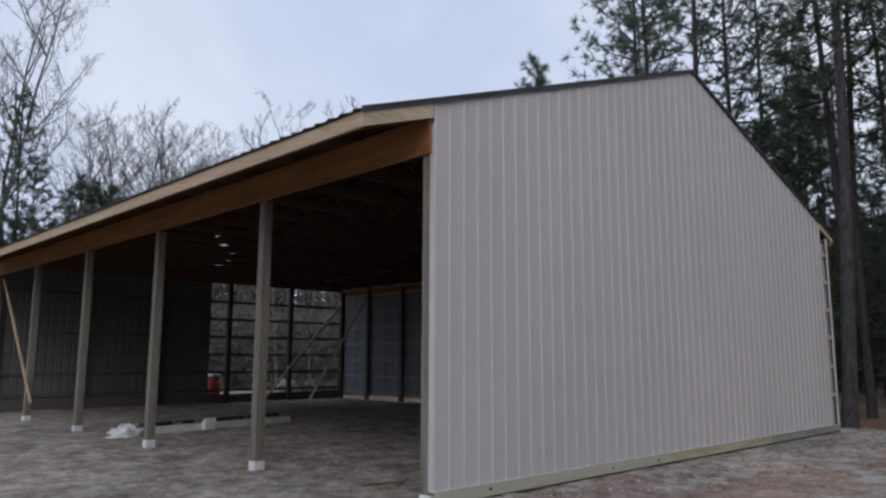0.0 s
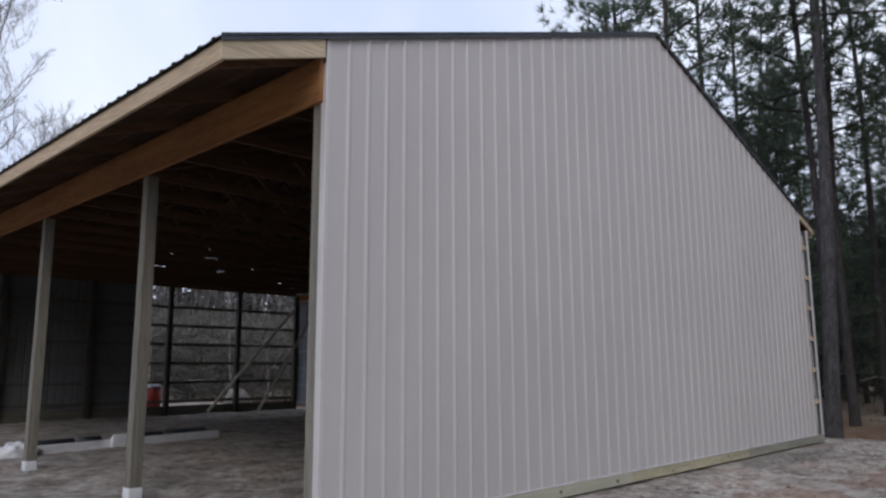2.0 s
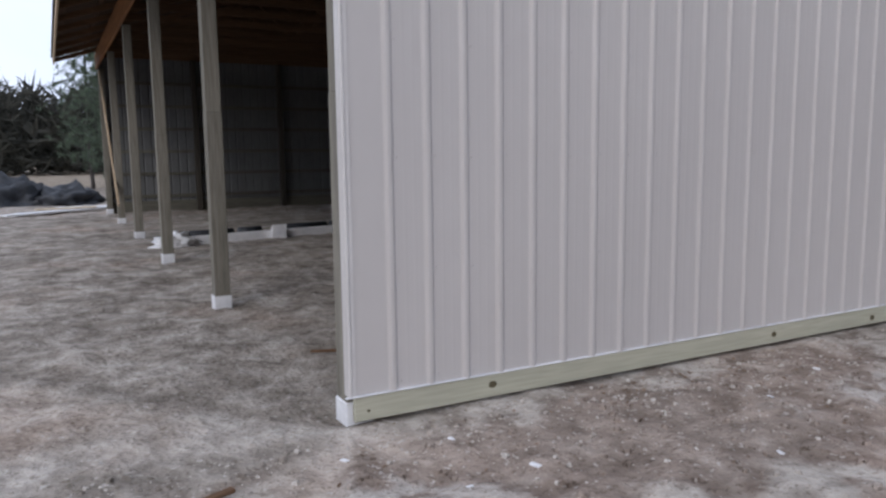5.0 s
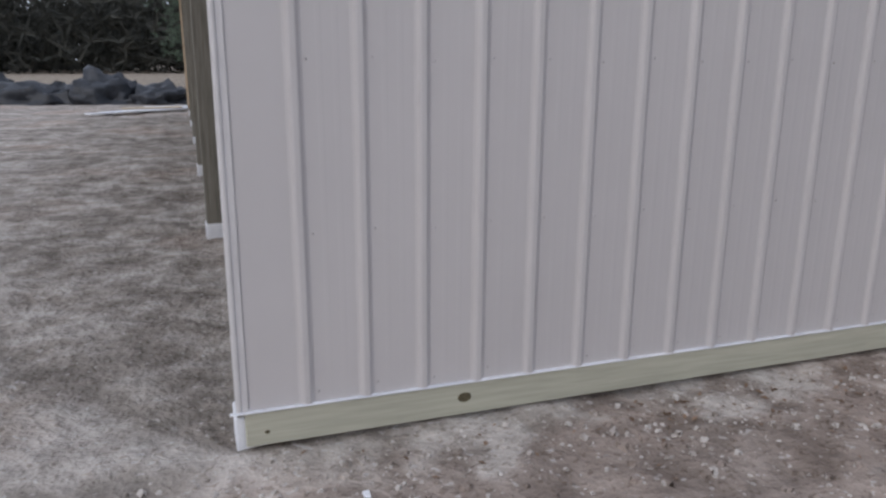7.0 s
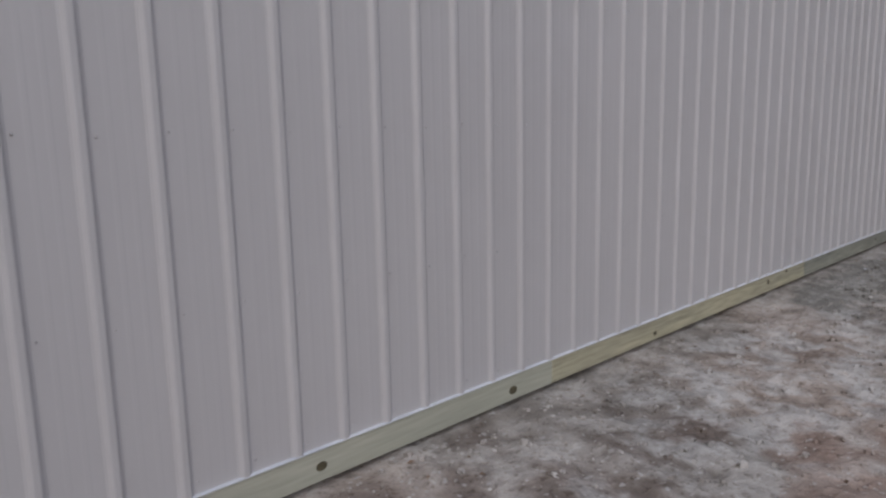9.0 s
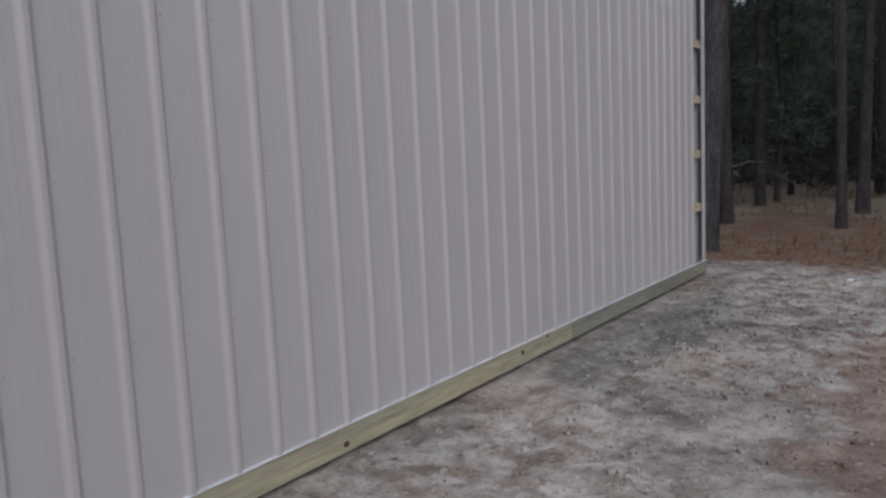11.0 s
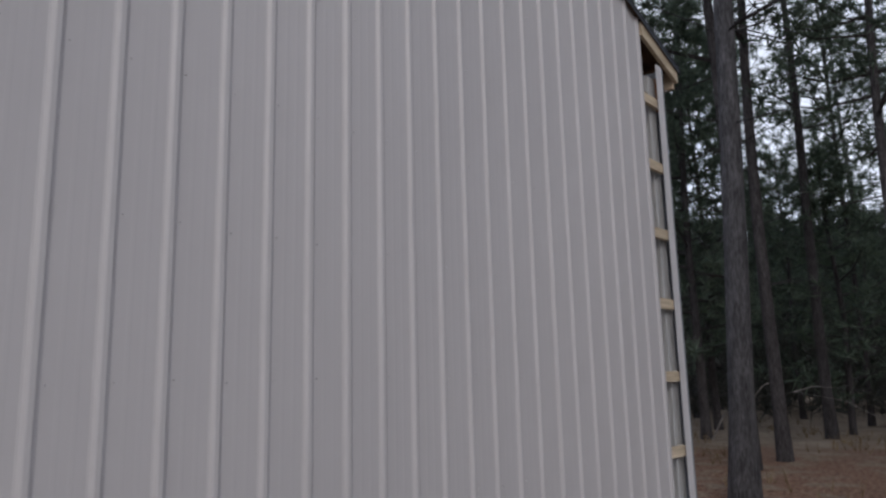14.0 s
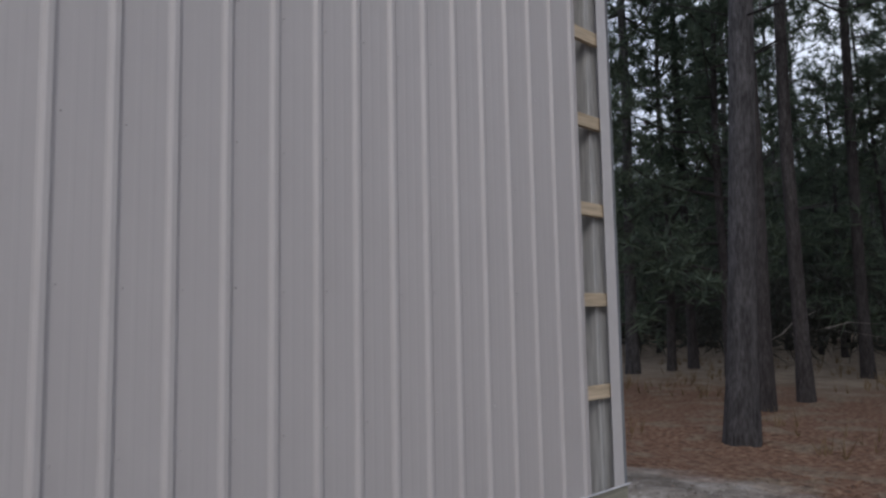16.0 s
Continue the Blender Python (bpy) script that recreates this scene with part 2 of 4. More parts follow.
    sand = mix(0.32, sand, ramp(fine, [(0.34, (0.40, 0.39, 0.38)), (0.5, (0.86, 0.86, 0.86)), (0.66, (1.18, 1.16, 1.15))]), "MULTIPLY")
    straw = ramp(fine, [(0.3, (0.095, 0.058, 0.042)), (0.5, (0.185, 0.103, 0.067)), (0.68, (0.29, 0.195, 0.135))])
    straw = mix(rng(mid, 0.5, 0.65), straw, ramp(fine, [(0.3, (0.13, 0.095, 0.07)), (0.7, (0.30, 0.225, 0.16))]))
    pale = ramp(mid, [(0.3, (0.19, 0.15, 0.112)), (0.7, (0.31, 0.26, 0.20))])
    wob = math_("MULTIPLY", math_("SUBTRACT", broad, 0.5), 5.0)
    edge = rng(math_("ADD", sep.outputs["X"], wob), 12.6, 14.2)
    col = mix(edge, sand, straw)
    far_x = rng(math_("ADD", sep.outputs["X"], math_("MULTIPLY", wob, 2.0)), 24.0, 29.0)
    far_y = rng(math_("ADD", sep.outputs["Y"], wob), 34.0, 40.0)
    col = mix(math_("MULTIPLY", math_("MAXIMUM", far_x, far_y), 0.85), col, pale)
    col = mix(0.25, col, ramp(grit, [(0.3, (0.5, 0.5, 0.5)), (0.7, (1.2, 1.2, 1.2))]), "MULTIPLY")
    crumb, chip = tex(34, 2, 0.4), tex(27, 1, 0.2)
    col = mix(math_("MULTIPLY", rng(crumb, 0.58, 0.66), 0.6), col, mix(1.0, col, ramp(lump, [(0.3, (0.42, 0.38, 0.34)), (0.7, (0.55, 0.5, 0.46))]), "MULTIPLY"))
    col = mix(math_("MULTIPLY", math_("MULTIPLY", rng(chip, 0.66, 0.72), 0.55), math_("SUBTRACT", 1.0, edge)), col, ramp(fine, [(0.3, (0.42, 0.39, 0.36)), (0.7, (0.58, 0.55, 0.52))]))
    l.new(col, bs.inputs["Base Color"])
    bs.inputs["Roughness"].default_value, bs.inputs["Specular IOR Level"].default_value = 0.95, 0.15
    bp = n.new("ShaderNodeBump")
    bp.inputs["Strength"].default_value, bp.inputs["Distance"].default_value = 0.7, 0.045
    l.new(math_("ADD", math_("MULTIPLY", lump, 1.2), math_("ADD", math_("MULTIPLY", fine, 0.8), math_("ADD", math_("MULTIPLY", grit, 0.1), math_("MULTIPLY", crumb, 0.35)))), bp.inputs["Height"])
    l.new(bp.outputs[0], bs.inputs["Normal"])
    return m


M_GROUND = ground_material()


# ---- building blocks ----
def mesh_of(name, bm, mat, smooth=False):
    me = bpy.data.meshes.new(name)
    bm.to_mesh(me)
    bm.free()
    me.materials.append(mat)
    if smooth:
        me.polygons.foreach_set("use_smooth", [True] * len(me.polygons))
    return me


def part(name, bm, mat, parent=None, label="", smooth=False):
    ob = new(name, mesh_of(name, bm, mat, smooth))
    ob.parent = parent
    return tagged(ob, label)


def thing(name, label, category, group="", kind="", at=(0, 0, 0)):
    ob = new(name)
    ob.location = at
    ob.empty_display_size = 0.2
    return tagged(ob, label, category, group, kind)


def box(x0, x1, y0, y1, z0, z1, bevel=0.003, bm=None):
    bm = bm or bmesh.new()
    made = bmesh.ops.create_cube(bm, size=1, matrix=Matrix.Translation(((x0 + x1) / 2, (y0 + y1) / 2, (z0 + z1) / 2)) @ Matrix.Diagonal((x1 - x0, y1 - y0, z1 - z0, 1)))
    if bevel:
        edges = {e for v in made["verts"] for e in v.link_edges}
        bmesh.ops.bevel(bm, geom=list(edges), offset=bevel, segments=1, affect="EDGES")
    return bm


def stick(a, b, w, h, bevel=0.003):
    """A squared timber from a to b, w thick sideways and h deep."""
    a, b = Vector(a), Vector(b)
    d = b - a
    bm = box(-w / 2, w / 2, -h / 2, h / 2, -d.length / 2, d.length / 2, bevel)
    bm.transform(Matrix.Translation((a + b) / 2) @ d.to_track_quat("Z", "Y").to_matrix().to_4x4())
    return bm


def slab(points, dirn, t):
    """A flat outline swept by t along dirn."""
    bm = bmesh.new()
    a = [bm.verts.new(p) for p in points]
    d = Vector(dirn).normalized() * t
    b = [bm.verts.new(Vector(p) + d) for p in points]
    bm.faces.new(a)
    bm.faces.new(b[::-1])
    for i in range(len(a)):
        j = (i + 1) % len(a)
        bm.faces.new((a[j], a[i], b[i], b[j]))
    bmesh.ops.recalc_face_normals(bm, faces=bm.faces)
    return bm


# ---- ground ----
def ground_height(x, y):
    p = Vector((x, y, 0))
    h = 0.030 * noise.noise(p * 0.9) + 0.022 * noise.noise(p * 2.7) + 0.020 * noise.noise(p * 4.4) + 0.010 * abs(noise.noise(p * 9.0 + Vector((0, 0, 4)))) + 0.007 * noise.noise(p * 17.0)
    if -4 < x < 17 and -6 < y < 0:
        w = min(1.0, (x + 4) / 2, (17 - x) / 3, -y / 0.35)
        h += w * (0.022 * noise.noise(p * 3.3 + Vector((5, 0, 0))) + 0.026 * abs(noise.noise(p * 7.0 + Vector((0, 5, 0)))) - 0.006)
    near = max(0.0, 1 - abs(y + 0.02) / 0.5) if -0.3 < x < 12.5 else 0.0
    h = h * (1 - 0.5 * near) - 0.02 - 0.012 * near
    if near > 0.8:
        h += (near - 0.8) * 5 * (0.020 * noise.noise(Vector((x * 1.3, 0, 9))) + 0.012 * noise.noise(Vector((x * 4.7, 0, 2))) + 0.008)
    k = min(1.0, max(0.0, (x - 12.8) / 4.5))
    h -= 0.48 * k * k * (3 - 2 * k)
    return h


def ground():
    def axis(lo, a, b, hi, step):
        far = [s * 1.35 ** i for i, s in enumerate([0.5] * 22)]
        left, right, v = [], [], a
        for f in far:
            v -= f
            if v < lo:
                break
            left.append(v)
        v = b
        for f in far:
            v += f
            if v > hi:
                break
            right.append(v)
        return left[::-1] + list(np.arange(a, b, step)) + [b] + right
    xs, ys = axis(-600, -7, 19, 600, 0.05), axis(-600, -6.0, 8.0, 600, 0.05)
    verts = [(x, y, ground_height(x, y)) for y in ys for x in xs]
    w = len(xs)
    faces = [(j * w + i, j * w + i + 1, (j + 1) * w + i + 1, (j + 1) * w + i) for j in range(len(ys) - 1) for i in range(w - 1)]
    me = bpy.data.meshes.new("ground")
    me.from_pydata(verts, [], faces)
    me.materials.append(M_GROUND)
    me.polygons.foreach_set("use_smooth", [True] * len(faces))
    return tagged(new("ground", me), "grey sandy dirt with lumps, turning to pine straw", "ground", kind="structure")


ground()

# ---- the barn: sizes ----
W, L, EAVE, SLOPE, Z0, OVER = 12.19, 18.2, 4.385, 0.34, 0.15, 1.03
RIDGE = W / 2
BAY = 3.635


def roof_z(x):
    return EAVE + SLOPE * min(x, W - x)


# ---- front gable wall of ribbed steel sheets ----
wall_front = thing("wall_front", "gable wall of white ribbed steel sheets", "wall", kind="structure")
PITCH, SHEET_END = 0.2292, 11.77
RIBS = [0.254 + PITCH * k for k in range(51)]
SIDE_RIBS = [0.1 + PITCH * k for k in range(-1, 80)]


def rib_profile(x0, x1, ribs):
    """Points (x, y) of the sheet's face between x0 and x1, y negative towards the open."""
    pts = [(x0, 0.0)]
    for c in ribs:
        for dx, y in ((-0.032, 0), (-0.024, -0.003), (-0.013, -0.0145), (-0.008, -0.0165), (0.008, -0.0165), (0.013, -0.0145), (0.024, -0.003), (0.032, 0), (0.076, 0), (0.084, -0.0005), (0.094, -0.0005), (0.102, 0), (0.134, 0), (0.142, -0.0005), (0.152, -0.0005), (0.160, 0)):
            if x0 + 1e-4 < c + dx < x1 - 1e-4:
                pts.append((c + dx, y))
    pts.append((x1, 0.0))
    return sorted(pts)


def ribbed_sheet(x0, x1, y_at, top, z0=Z0, ribs=RIBS):
    pts = rib_profile(x0, x1, ribs)
    if ribs is RIBS and x0 < RIDGE < x1:
        pts = sorted(pts + [(RIDGE, 0.0)])
    bm = bmesh.new()
    rows = []
    for off in (0.0, 0.0015):
        lo = [bm.verts.new((x, y_at + y + off, z0)) for x, y in pts]
        hi = [bm.verts.new((x, y_at + y + off, top(x))) for x, y in pts]
        rows.append((lo, hi))
    (a, b), (c, d) = rows
    for i in range(len(pts) - 1):
        bm.faces.new((a[i], a[i + 1], b[i + 1], b[i]))
        bm.faces.new((c[i + 1], c[i], d[i], d[i + 1]))
        bm.faces.new((b[i], b[i + 1], d[i + 1], d[i]))
        bm.faces.new((a[i + 1], a[i], c[i], c[i + 1]))
    for i in (0, -1):
        bm.faces.new((a[i], b[i], d[i], c[i]) if i == 0 else (a[i], c[i], d[i], b[i]))
    return bm


seams = [0.0] + [c + 0.032 for c in RIBS[3:-2:4]] + [SHEET_END]
for i in range(len(seams) - 1):
    part("sheet", ribbed_sheet(seams[i] - (0.062 if i else 0), seams[i + 1], -0.0025 * (i % 2), lambda x: roof_z(x) + 0.005), M_SHEET, wall_front)

# screws in rows along the girts
bm = bmesh.new()
for row in range(7):
    z = 0.19 + 0.6096 * row
    for k, c in enumerate(RIBS):
        x = c + 0.045
        if x < SHEET_END and z < roof_z(x) - 0.1:
            bmesh.ops.create_cone(bm, cap_ends=True, segments=6, radius1=0.005, radius2=0.003, depth=0.005, matrix=Matrix.Translation((x, -0.004, z + 0.008 * math.sin(k * 2.3))) @ Matrix.Rotation(radians(90), 4, "X"))
tagged(part("screws", bm, M_SCREW, wall_front), kind="stuff")

# trims: corner, foot flashing, far corner
bm = box(-0.004, 0.036, -0.006, -0.003, Z0 - 0.004, roof_z(0) - 0.03, 0)
box(-0.007, -0.004, -0.003, 0.06, Z0 - 0.004, roof_z(0) - 0.25, 0, bm)
bmesh.ops.create_cone(bm, cap_ends=True, segments=10, radius1=0.011, radius2=0.011, depth=roof_z(0) - 0.03 - Z0, matrix=Matrix.Translation((0.004, -0.003, (roof_z(0) - 0.03 + Z0) / 2)))
part("corner_trim", bm, M_TRIM, wall_front, "white folded corner flashing")
bm = box(-0.03, W + 0.03, -0.018, 0.0, Z0 - 0.004, Z0 - 0.001, 0)
box(-0.03, W + 0.03, -0.020, -0.0175, Z0 - 0.006, Z0 - 0.001, 0, bm)
part("foot_flashing", bm, M_WHITE, wall_front, "thin white flashing along the sheets' foot")

# treated skirt boards
for x0, x1, mat, lab in ((0.022, 4.86, M_TREAT_X, "greenish treated pine board"), (4.864, 8.53, M_TREAT_X2, "golden treated pine board"), (8.534, W, M_TREAT_G, "grey-green treated pine board")):
    skirt = tagged(part("skirt_board", box(x0, x1, -0.013, 0.016, 0.006, Z0 - 0.006, 0.004), mat), lab + " at the wall's foot", "board", "skirt boards")
    for kx, kz, r in ((0.884, 0.081, 0.017), (0.10, 0.06, 0.006), (3.335, 0.071, 0.016), (4.527, 0.06, 0.018), (5.95, 0.05, 0.012), (7.744, 0.088, 0.014), (8.12, 0.12, 0.011), (10.6, 0.08, 0.010)):
        if x0 < kx < x1:
            bm = bmesh.new()
            bmesh.ops.create_cone(bm, cap_ends=True, segments=14, radius1=r * 1.45, radius2=r * 1.3, depth=0.004, matrix=Matrix.Translation((kx, -0.013, kz)) @ Matrix.Diagonal((1.25, 1, 0.9, 1)) @ Matrix.Rotation(radians(90), 4, "X"))
            part("knot", bm, M_KNOT, skirt, "dark round knot")

# girts behind the sheets, their ends bare at the far corner
for k in range(1, 7):
    zb = 0.125 + 0.6096 * k
    tagged(part("girt", box(0.19, W - 0.11, 0.006, 0.044, zb, zb + 0.089, 0.002), M_LIGHT_X), "pale pine girt behind the gable sheets", "girt", "gable girts")
tagged(part("corner_trim", box(W - 0.16, W - 0.04, -0.012, -0.009, Z0, 4.2, 0), M_TRIM, wall_front), "white edge of the side sheets")


# ---- posts ----
def post(x, y, top, splice, collar=True, mat=M_TREAT_Z):
    p = thing("post", "grey treated timber post" + (" with a white plastic foot sleeve" if collar else " against the sheeted wall"), "post", "barn posts", at=(x, y, 0))
    w = 0.07
    part("upper_length", box(-w, w, -w, w, splice, top, 0.004), mat, p, "weathered grey upper length")
    part("lower_length", box(-w - 0.003, w + 0.003, -w - 0.003, w + 0.003, -0.1, splice, 0.004), mat, p, "greenish lower length")
    if collar:
        part("foot_sleeve", box(-w - 0.012, w + 0.012, -w - 0.012, w + 0.012, -0.06, 0.105, 0.006), M_WHITE, p, "white plastic sleeve round the foot")
    return p


for i in range(6):
    post(0.07, 0.115 if i == 0 else BAY * i + (0.012 if i < 5 else -0.09), 3.78 if i else 4.1, 1.75 + 0.1 * (i % 2))
for x, y in ((W - 0.125, 0.13), (W - 0.11, 3.5), (W - 0.11, 7.0), (W - 0.11, 10.5), (W - 0.11, 14.45), (W - 0.11, 16.4), (W - 0.1, L - 0.13), (2.4, L - 0.13), (4.8, L - 0.13), (7.24, L - 0.13), (9.73, L - 0.13)):
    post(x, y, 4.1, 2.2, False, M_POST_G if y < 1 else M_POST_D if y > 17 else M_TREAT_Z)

# eave beam over the open side, and its twin over the far side
header = tagged(part("header_beam", box(-0.045, 0.0, 0.035, L, 3.78, 4.19, 0.004), M_BROWN_Y), "amber laminated beam along the posts' heads", "beam")
tagged(part("header_beam", box(W - 0.03, W + 0.0, 0.05, L, 3.80, 4.12, 0.004), M_BROWN_Y), "brown beam along the closed side's posts", "beam")
tagged(part("brace", stick((-0.022, 13.96, 0.43), (-0.022, 17.3, 3.64), 0.04, 0.09), M_LIGHT_Y), "pale diagonal brace between two posts", "brace", "braces")
tagged(part("brace", stick((11.95, L - 0.27, 3.62), (8.58, L - 0.35, 0.05), 0.04, 0.09), M_BRACE), "pale diagonal brace at the open gable", "brace", "braces")
tagged(part("brace", stick((11.9, 16.3, 3.75), (10.05, 17.2, 0.0), 0.04, 0.09), M_BRACE), "pale diagonal brace at the corner", "brace", "braces")


# ---- roof ----
roof = thing("roof", "dark ribbed steel roof on brown decking with pale fascia", "roof", kind="structure")
OVERS = (OVER, 0.30)
for side in (0, 1):
    OV = OVERS[side]
    def sx(x, side=side):
        return x if side == 0 else W - x
    zb = lambda x: EAVE + SLOPE * x
    pts = [(sx(-OV), -0.03, zb(-OV)), (RIDGE, -0.03, zb(RIDGE)), (RIDGE, L + 0.05, zb(RIDGE)), (sx(-OV), L + 0.05, zb(-OV))]
    pts = [(x, y, z - 0.022) for x, y, z in pts]
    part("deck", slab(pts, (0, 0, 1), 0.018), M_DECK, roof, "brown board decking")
    # ribbed steel on top, ribs running down the slope
    bm = bmesh.new()
    prof, y = [], -0.05
    while y < L + 0.06:
        for dy, h in ((0, 0), (0.085, 0), (0.1, 0.02), (0.128, 0.02), (0.143, 0)):
            prof.append((y + dy, h))
        y += PITCH
    lo = [bm.verts.new((sx(-OV - 0.04), py, zb(-OV - 0.04) + h + 0.004)) for py, h in prof]
    hi = [bm.verts.new((RIDGE, py, zb(RIDGE) + h + 0.004)) for py, h in prof]
    lo2 = [bm.verts.new((sx(-OV - 0.04), py, zb(-OV - 0.04) + h + 0.001)) for py, h in prof]
    hi2 = [bm.verts.new((RIDGE, py, zb(RIDGE) + h + 0.001)) for py, h in prof]
    for i in range(len(prof) - 1):
        bm.faces.new((lo[i], lo[i + 1], hi[i + 1], hi[i]))
        bm.faces.new((lo2[i + 1], lo2[i], hi2[i], hi2[i + 1]))
        bm.faces.new((lo[i + 1], lo[i], lo2[i], lo2[i + 1]))
    part("roof_sheets", bm, M_ROOF, roof, "dark ribbed steel sheets")
    # drip edge along the rake
    rp = [(sx(-OV - 0.02), -0.045, zb(-OV - 0.02) - 0.035), (RIDGE, -0.045, zb(RIDGE) - 0.035), (RIDGE, -0.045, zb(RIDGE) + 0.03), (sx(-OV - 0.02), -0.045, zb(-OV - 0.02) + 0.03)]
    part("rake_flashing", slab(rp, (0, 1, 0), 0.004), M_ROOF, roof, "dark rake flashing")
    # pale rake board past the wall, and fascia
    xa, xb = sx(-OV), sx(-0.035 if side == 0 else 0.43)
    za, zc = zb(-OV), zb(-0.035 if side == 0 else 0.43)
    deep = 0.185 if side == 0 else 0.13
    rp = [(xa, -0.026, za - deep), (xb, -0.026, zc - deep - 0.015), (xb, -0.026, zc - 0.024), (xa, -0.026, za - 0.024)]
    part("rake_board", slab(rp, (0, 1, 0), 0.036), M_LIGHT_X, roof, "pale pine rake board")
    x0, x1 = sorted((sx(-OV - 0.0), sx(-OV + 0.036)))
    part("fascia", box(x0, x1, 0.012, L, zb(-OV) - 0.185, zb(-OV) - 0.014, 0.003), M_LIGHT_Y, roof, "pale pine fascia board")


# ---- trusses and purlins ----
def truss():
    t = thing("truss", "brown pine roof truss", "truss", "roof trusses")
    for s in (0, 1):
        ov = OVERS[s]
        m = Matrix.Identity(4) if s == 0 else Matrix.Translation((W, 0, 0)) @ Matrix.Diagonal((-1, 1, 1, 1))
        z = lambda x: EAVE + SLOPE * x - 0.024 - 0.04
        pts = [(-ov + 0.04, -0.019, z(-ov) - 0.10), (RIDGE, -0.019, z(RIDGE) - 0.14), (RIDGE, -0.019, z(RIDGE)), (-ov + 0.04, -0.019, z(-ov))]
        bm = slab(pts, (0, 1, 0), 0.038)
        bm.transform(m)
        bmesh.ops.recalc_face_normals(bm, faces=bm.faces)
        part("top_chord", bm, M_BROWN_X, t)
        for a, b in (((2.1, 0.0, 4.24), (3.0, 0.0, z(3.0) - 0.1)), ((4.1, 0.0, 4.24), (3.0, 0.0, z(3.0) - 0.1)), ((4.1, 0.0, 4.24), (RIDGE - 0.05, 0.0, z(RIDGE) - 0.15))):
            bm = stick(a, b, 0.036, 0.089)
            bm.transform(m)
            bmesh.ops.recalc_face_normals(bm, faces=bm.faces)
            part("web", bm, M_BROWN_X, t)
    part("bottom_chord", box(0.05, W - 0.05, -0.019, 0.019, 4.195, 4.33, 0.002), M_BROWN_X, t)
    return t


first = truss()
first.location = (0, 0.30, 0)
for i in range(1, 15):
    copy_thing(first, pose(0, 0.30 + i * (L - 0.65) / 14, 0))
for s in (0, 1):
    for k in range(12):
        x = -OVERS[s] + 0.12 + k * 0.62 * (7.1 - 0.1) / 7.0
        if x > RIDGE - 0.05:
            continue
        z = EAVE + SLOPE * x - 0.024
        xx = x if s == 0 else W - x
        bm = box(-0.045, 0.045, 0.02, L, -0.038, 0.0, 0)
        bm.transform(Matrix.Translation((xx, 0, z)) @ Matrix.Rotation(-math.atan(SLOPE) * (1 if s == 0 else -1), 4, "Y"))
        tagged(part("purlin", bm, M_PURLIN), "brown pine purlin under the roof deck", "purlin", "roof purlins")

# ---- far side wall and far gable ----
wall_side = thing("wall_side", "closed side wall of white ribbed steel sheets", "wall", kind="structure")
y = -0.005
while y < L - 0.05:
    y1 = min(L, y + 0.92)
    bm = ribbed_sheet(y, y1, 0.0, lambda v: 4.2, ribs=SIDE_RIBS)
    bm.transform(Matrix.Translation((W + 0.004, 0, 0)) @ Matrix(((0, -1, 0, 0), (1, 0, 0, 0), (0, 0, 1, 0), (0, 0, 0, 1))))
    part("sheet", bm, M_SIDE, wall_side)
    y = y1 if y1 >= L else y1 - 0.01
for k in range(0, 7):
    zb = 0.2 + 0.6096 * k
    tagged(part("girt", box(W - 0.032, W - 0.002, 0.25, L - 0.05, zb, zb + 0.06, 0.002), M_GIRT), "pale weathered girt on the closed side", "girt", "side girts")

wall_back = thing("wall_back", "far gable, half sheeted and half open framing", "wall", kind="structure")
x = 0.0
while x < 6.55:
    x1 = min(6.6, x + 0.92)
    bm = ribbed_sheet(x, x1, 0.0, lambda v: 4.15, ribs=SIDE_RIBS)
    bm.transform(Matrix.Translation((0, L, 0)) @ Matrix.Diagonal((1, -1, 1, 1)))
    bmesh.ops.recalc_face_normals(bm, faces=bm.faces)
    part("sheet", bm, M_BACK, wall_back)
    x = x1 if x1 >= 6.6 else x1 - 0.01
for k in range(0, 6):
    zb = 0.36 + 0.6096 * k
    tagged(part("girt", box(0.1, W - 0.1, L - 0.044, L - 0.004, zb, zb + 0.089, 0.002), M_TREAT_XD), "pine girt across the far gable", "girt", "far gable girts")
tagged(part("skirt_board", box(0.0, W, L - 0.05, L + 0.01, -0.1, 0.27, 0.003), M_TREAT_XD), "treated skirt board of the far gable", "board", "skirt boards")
# loosely boarded upper gable with narrow gaps
random.seed(5)
z = 4.10
while z < 6.3:
    h = 0.14
    inset = (z + h - EAVE) / SLOPE
    a, b = max(0.02, inset), min(W - 0.02, W - inset)
    if b - a < 0.4:
        break
    cuts = [a, b]
    if 4.4 < z < 5.7:
        g1, g2 = random.uniform(6.5, 7.6), random.uniform(8.2, 9.4)
        cuts = [a, g1, g1 + random.uniform(0.15, 0.5), g2, g2 + random.uniform(0.12, 0.6), b]
    for i in range(len(cuts) - 1):
        short = random.uniform(0.035, 0.065) if i % 2 else (0.0 if 4.3 < z < 5.6 else -0.012)
        if cuts[i + 1] - cuts[i] > 0.05:
            part("board", box(cuts[i], cuts[i + 1], L - 0.004, L + 0.02, z, z + h - short, 0), M_BROWN_X, wall_back)
    z += 0.14


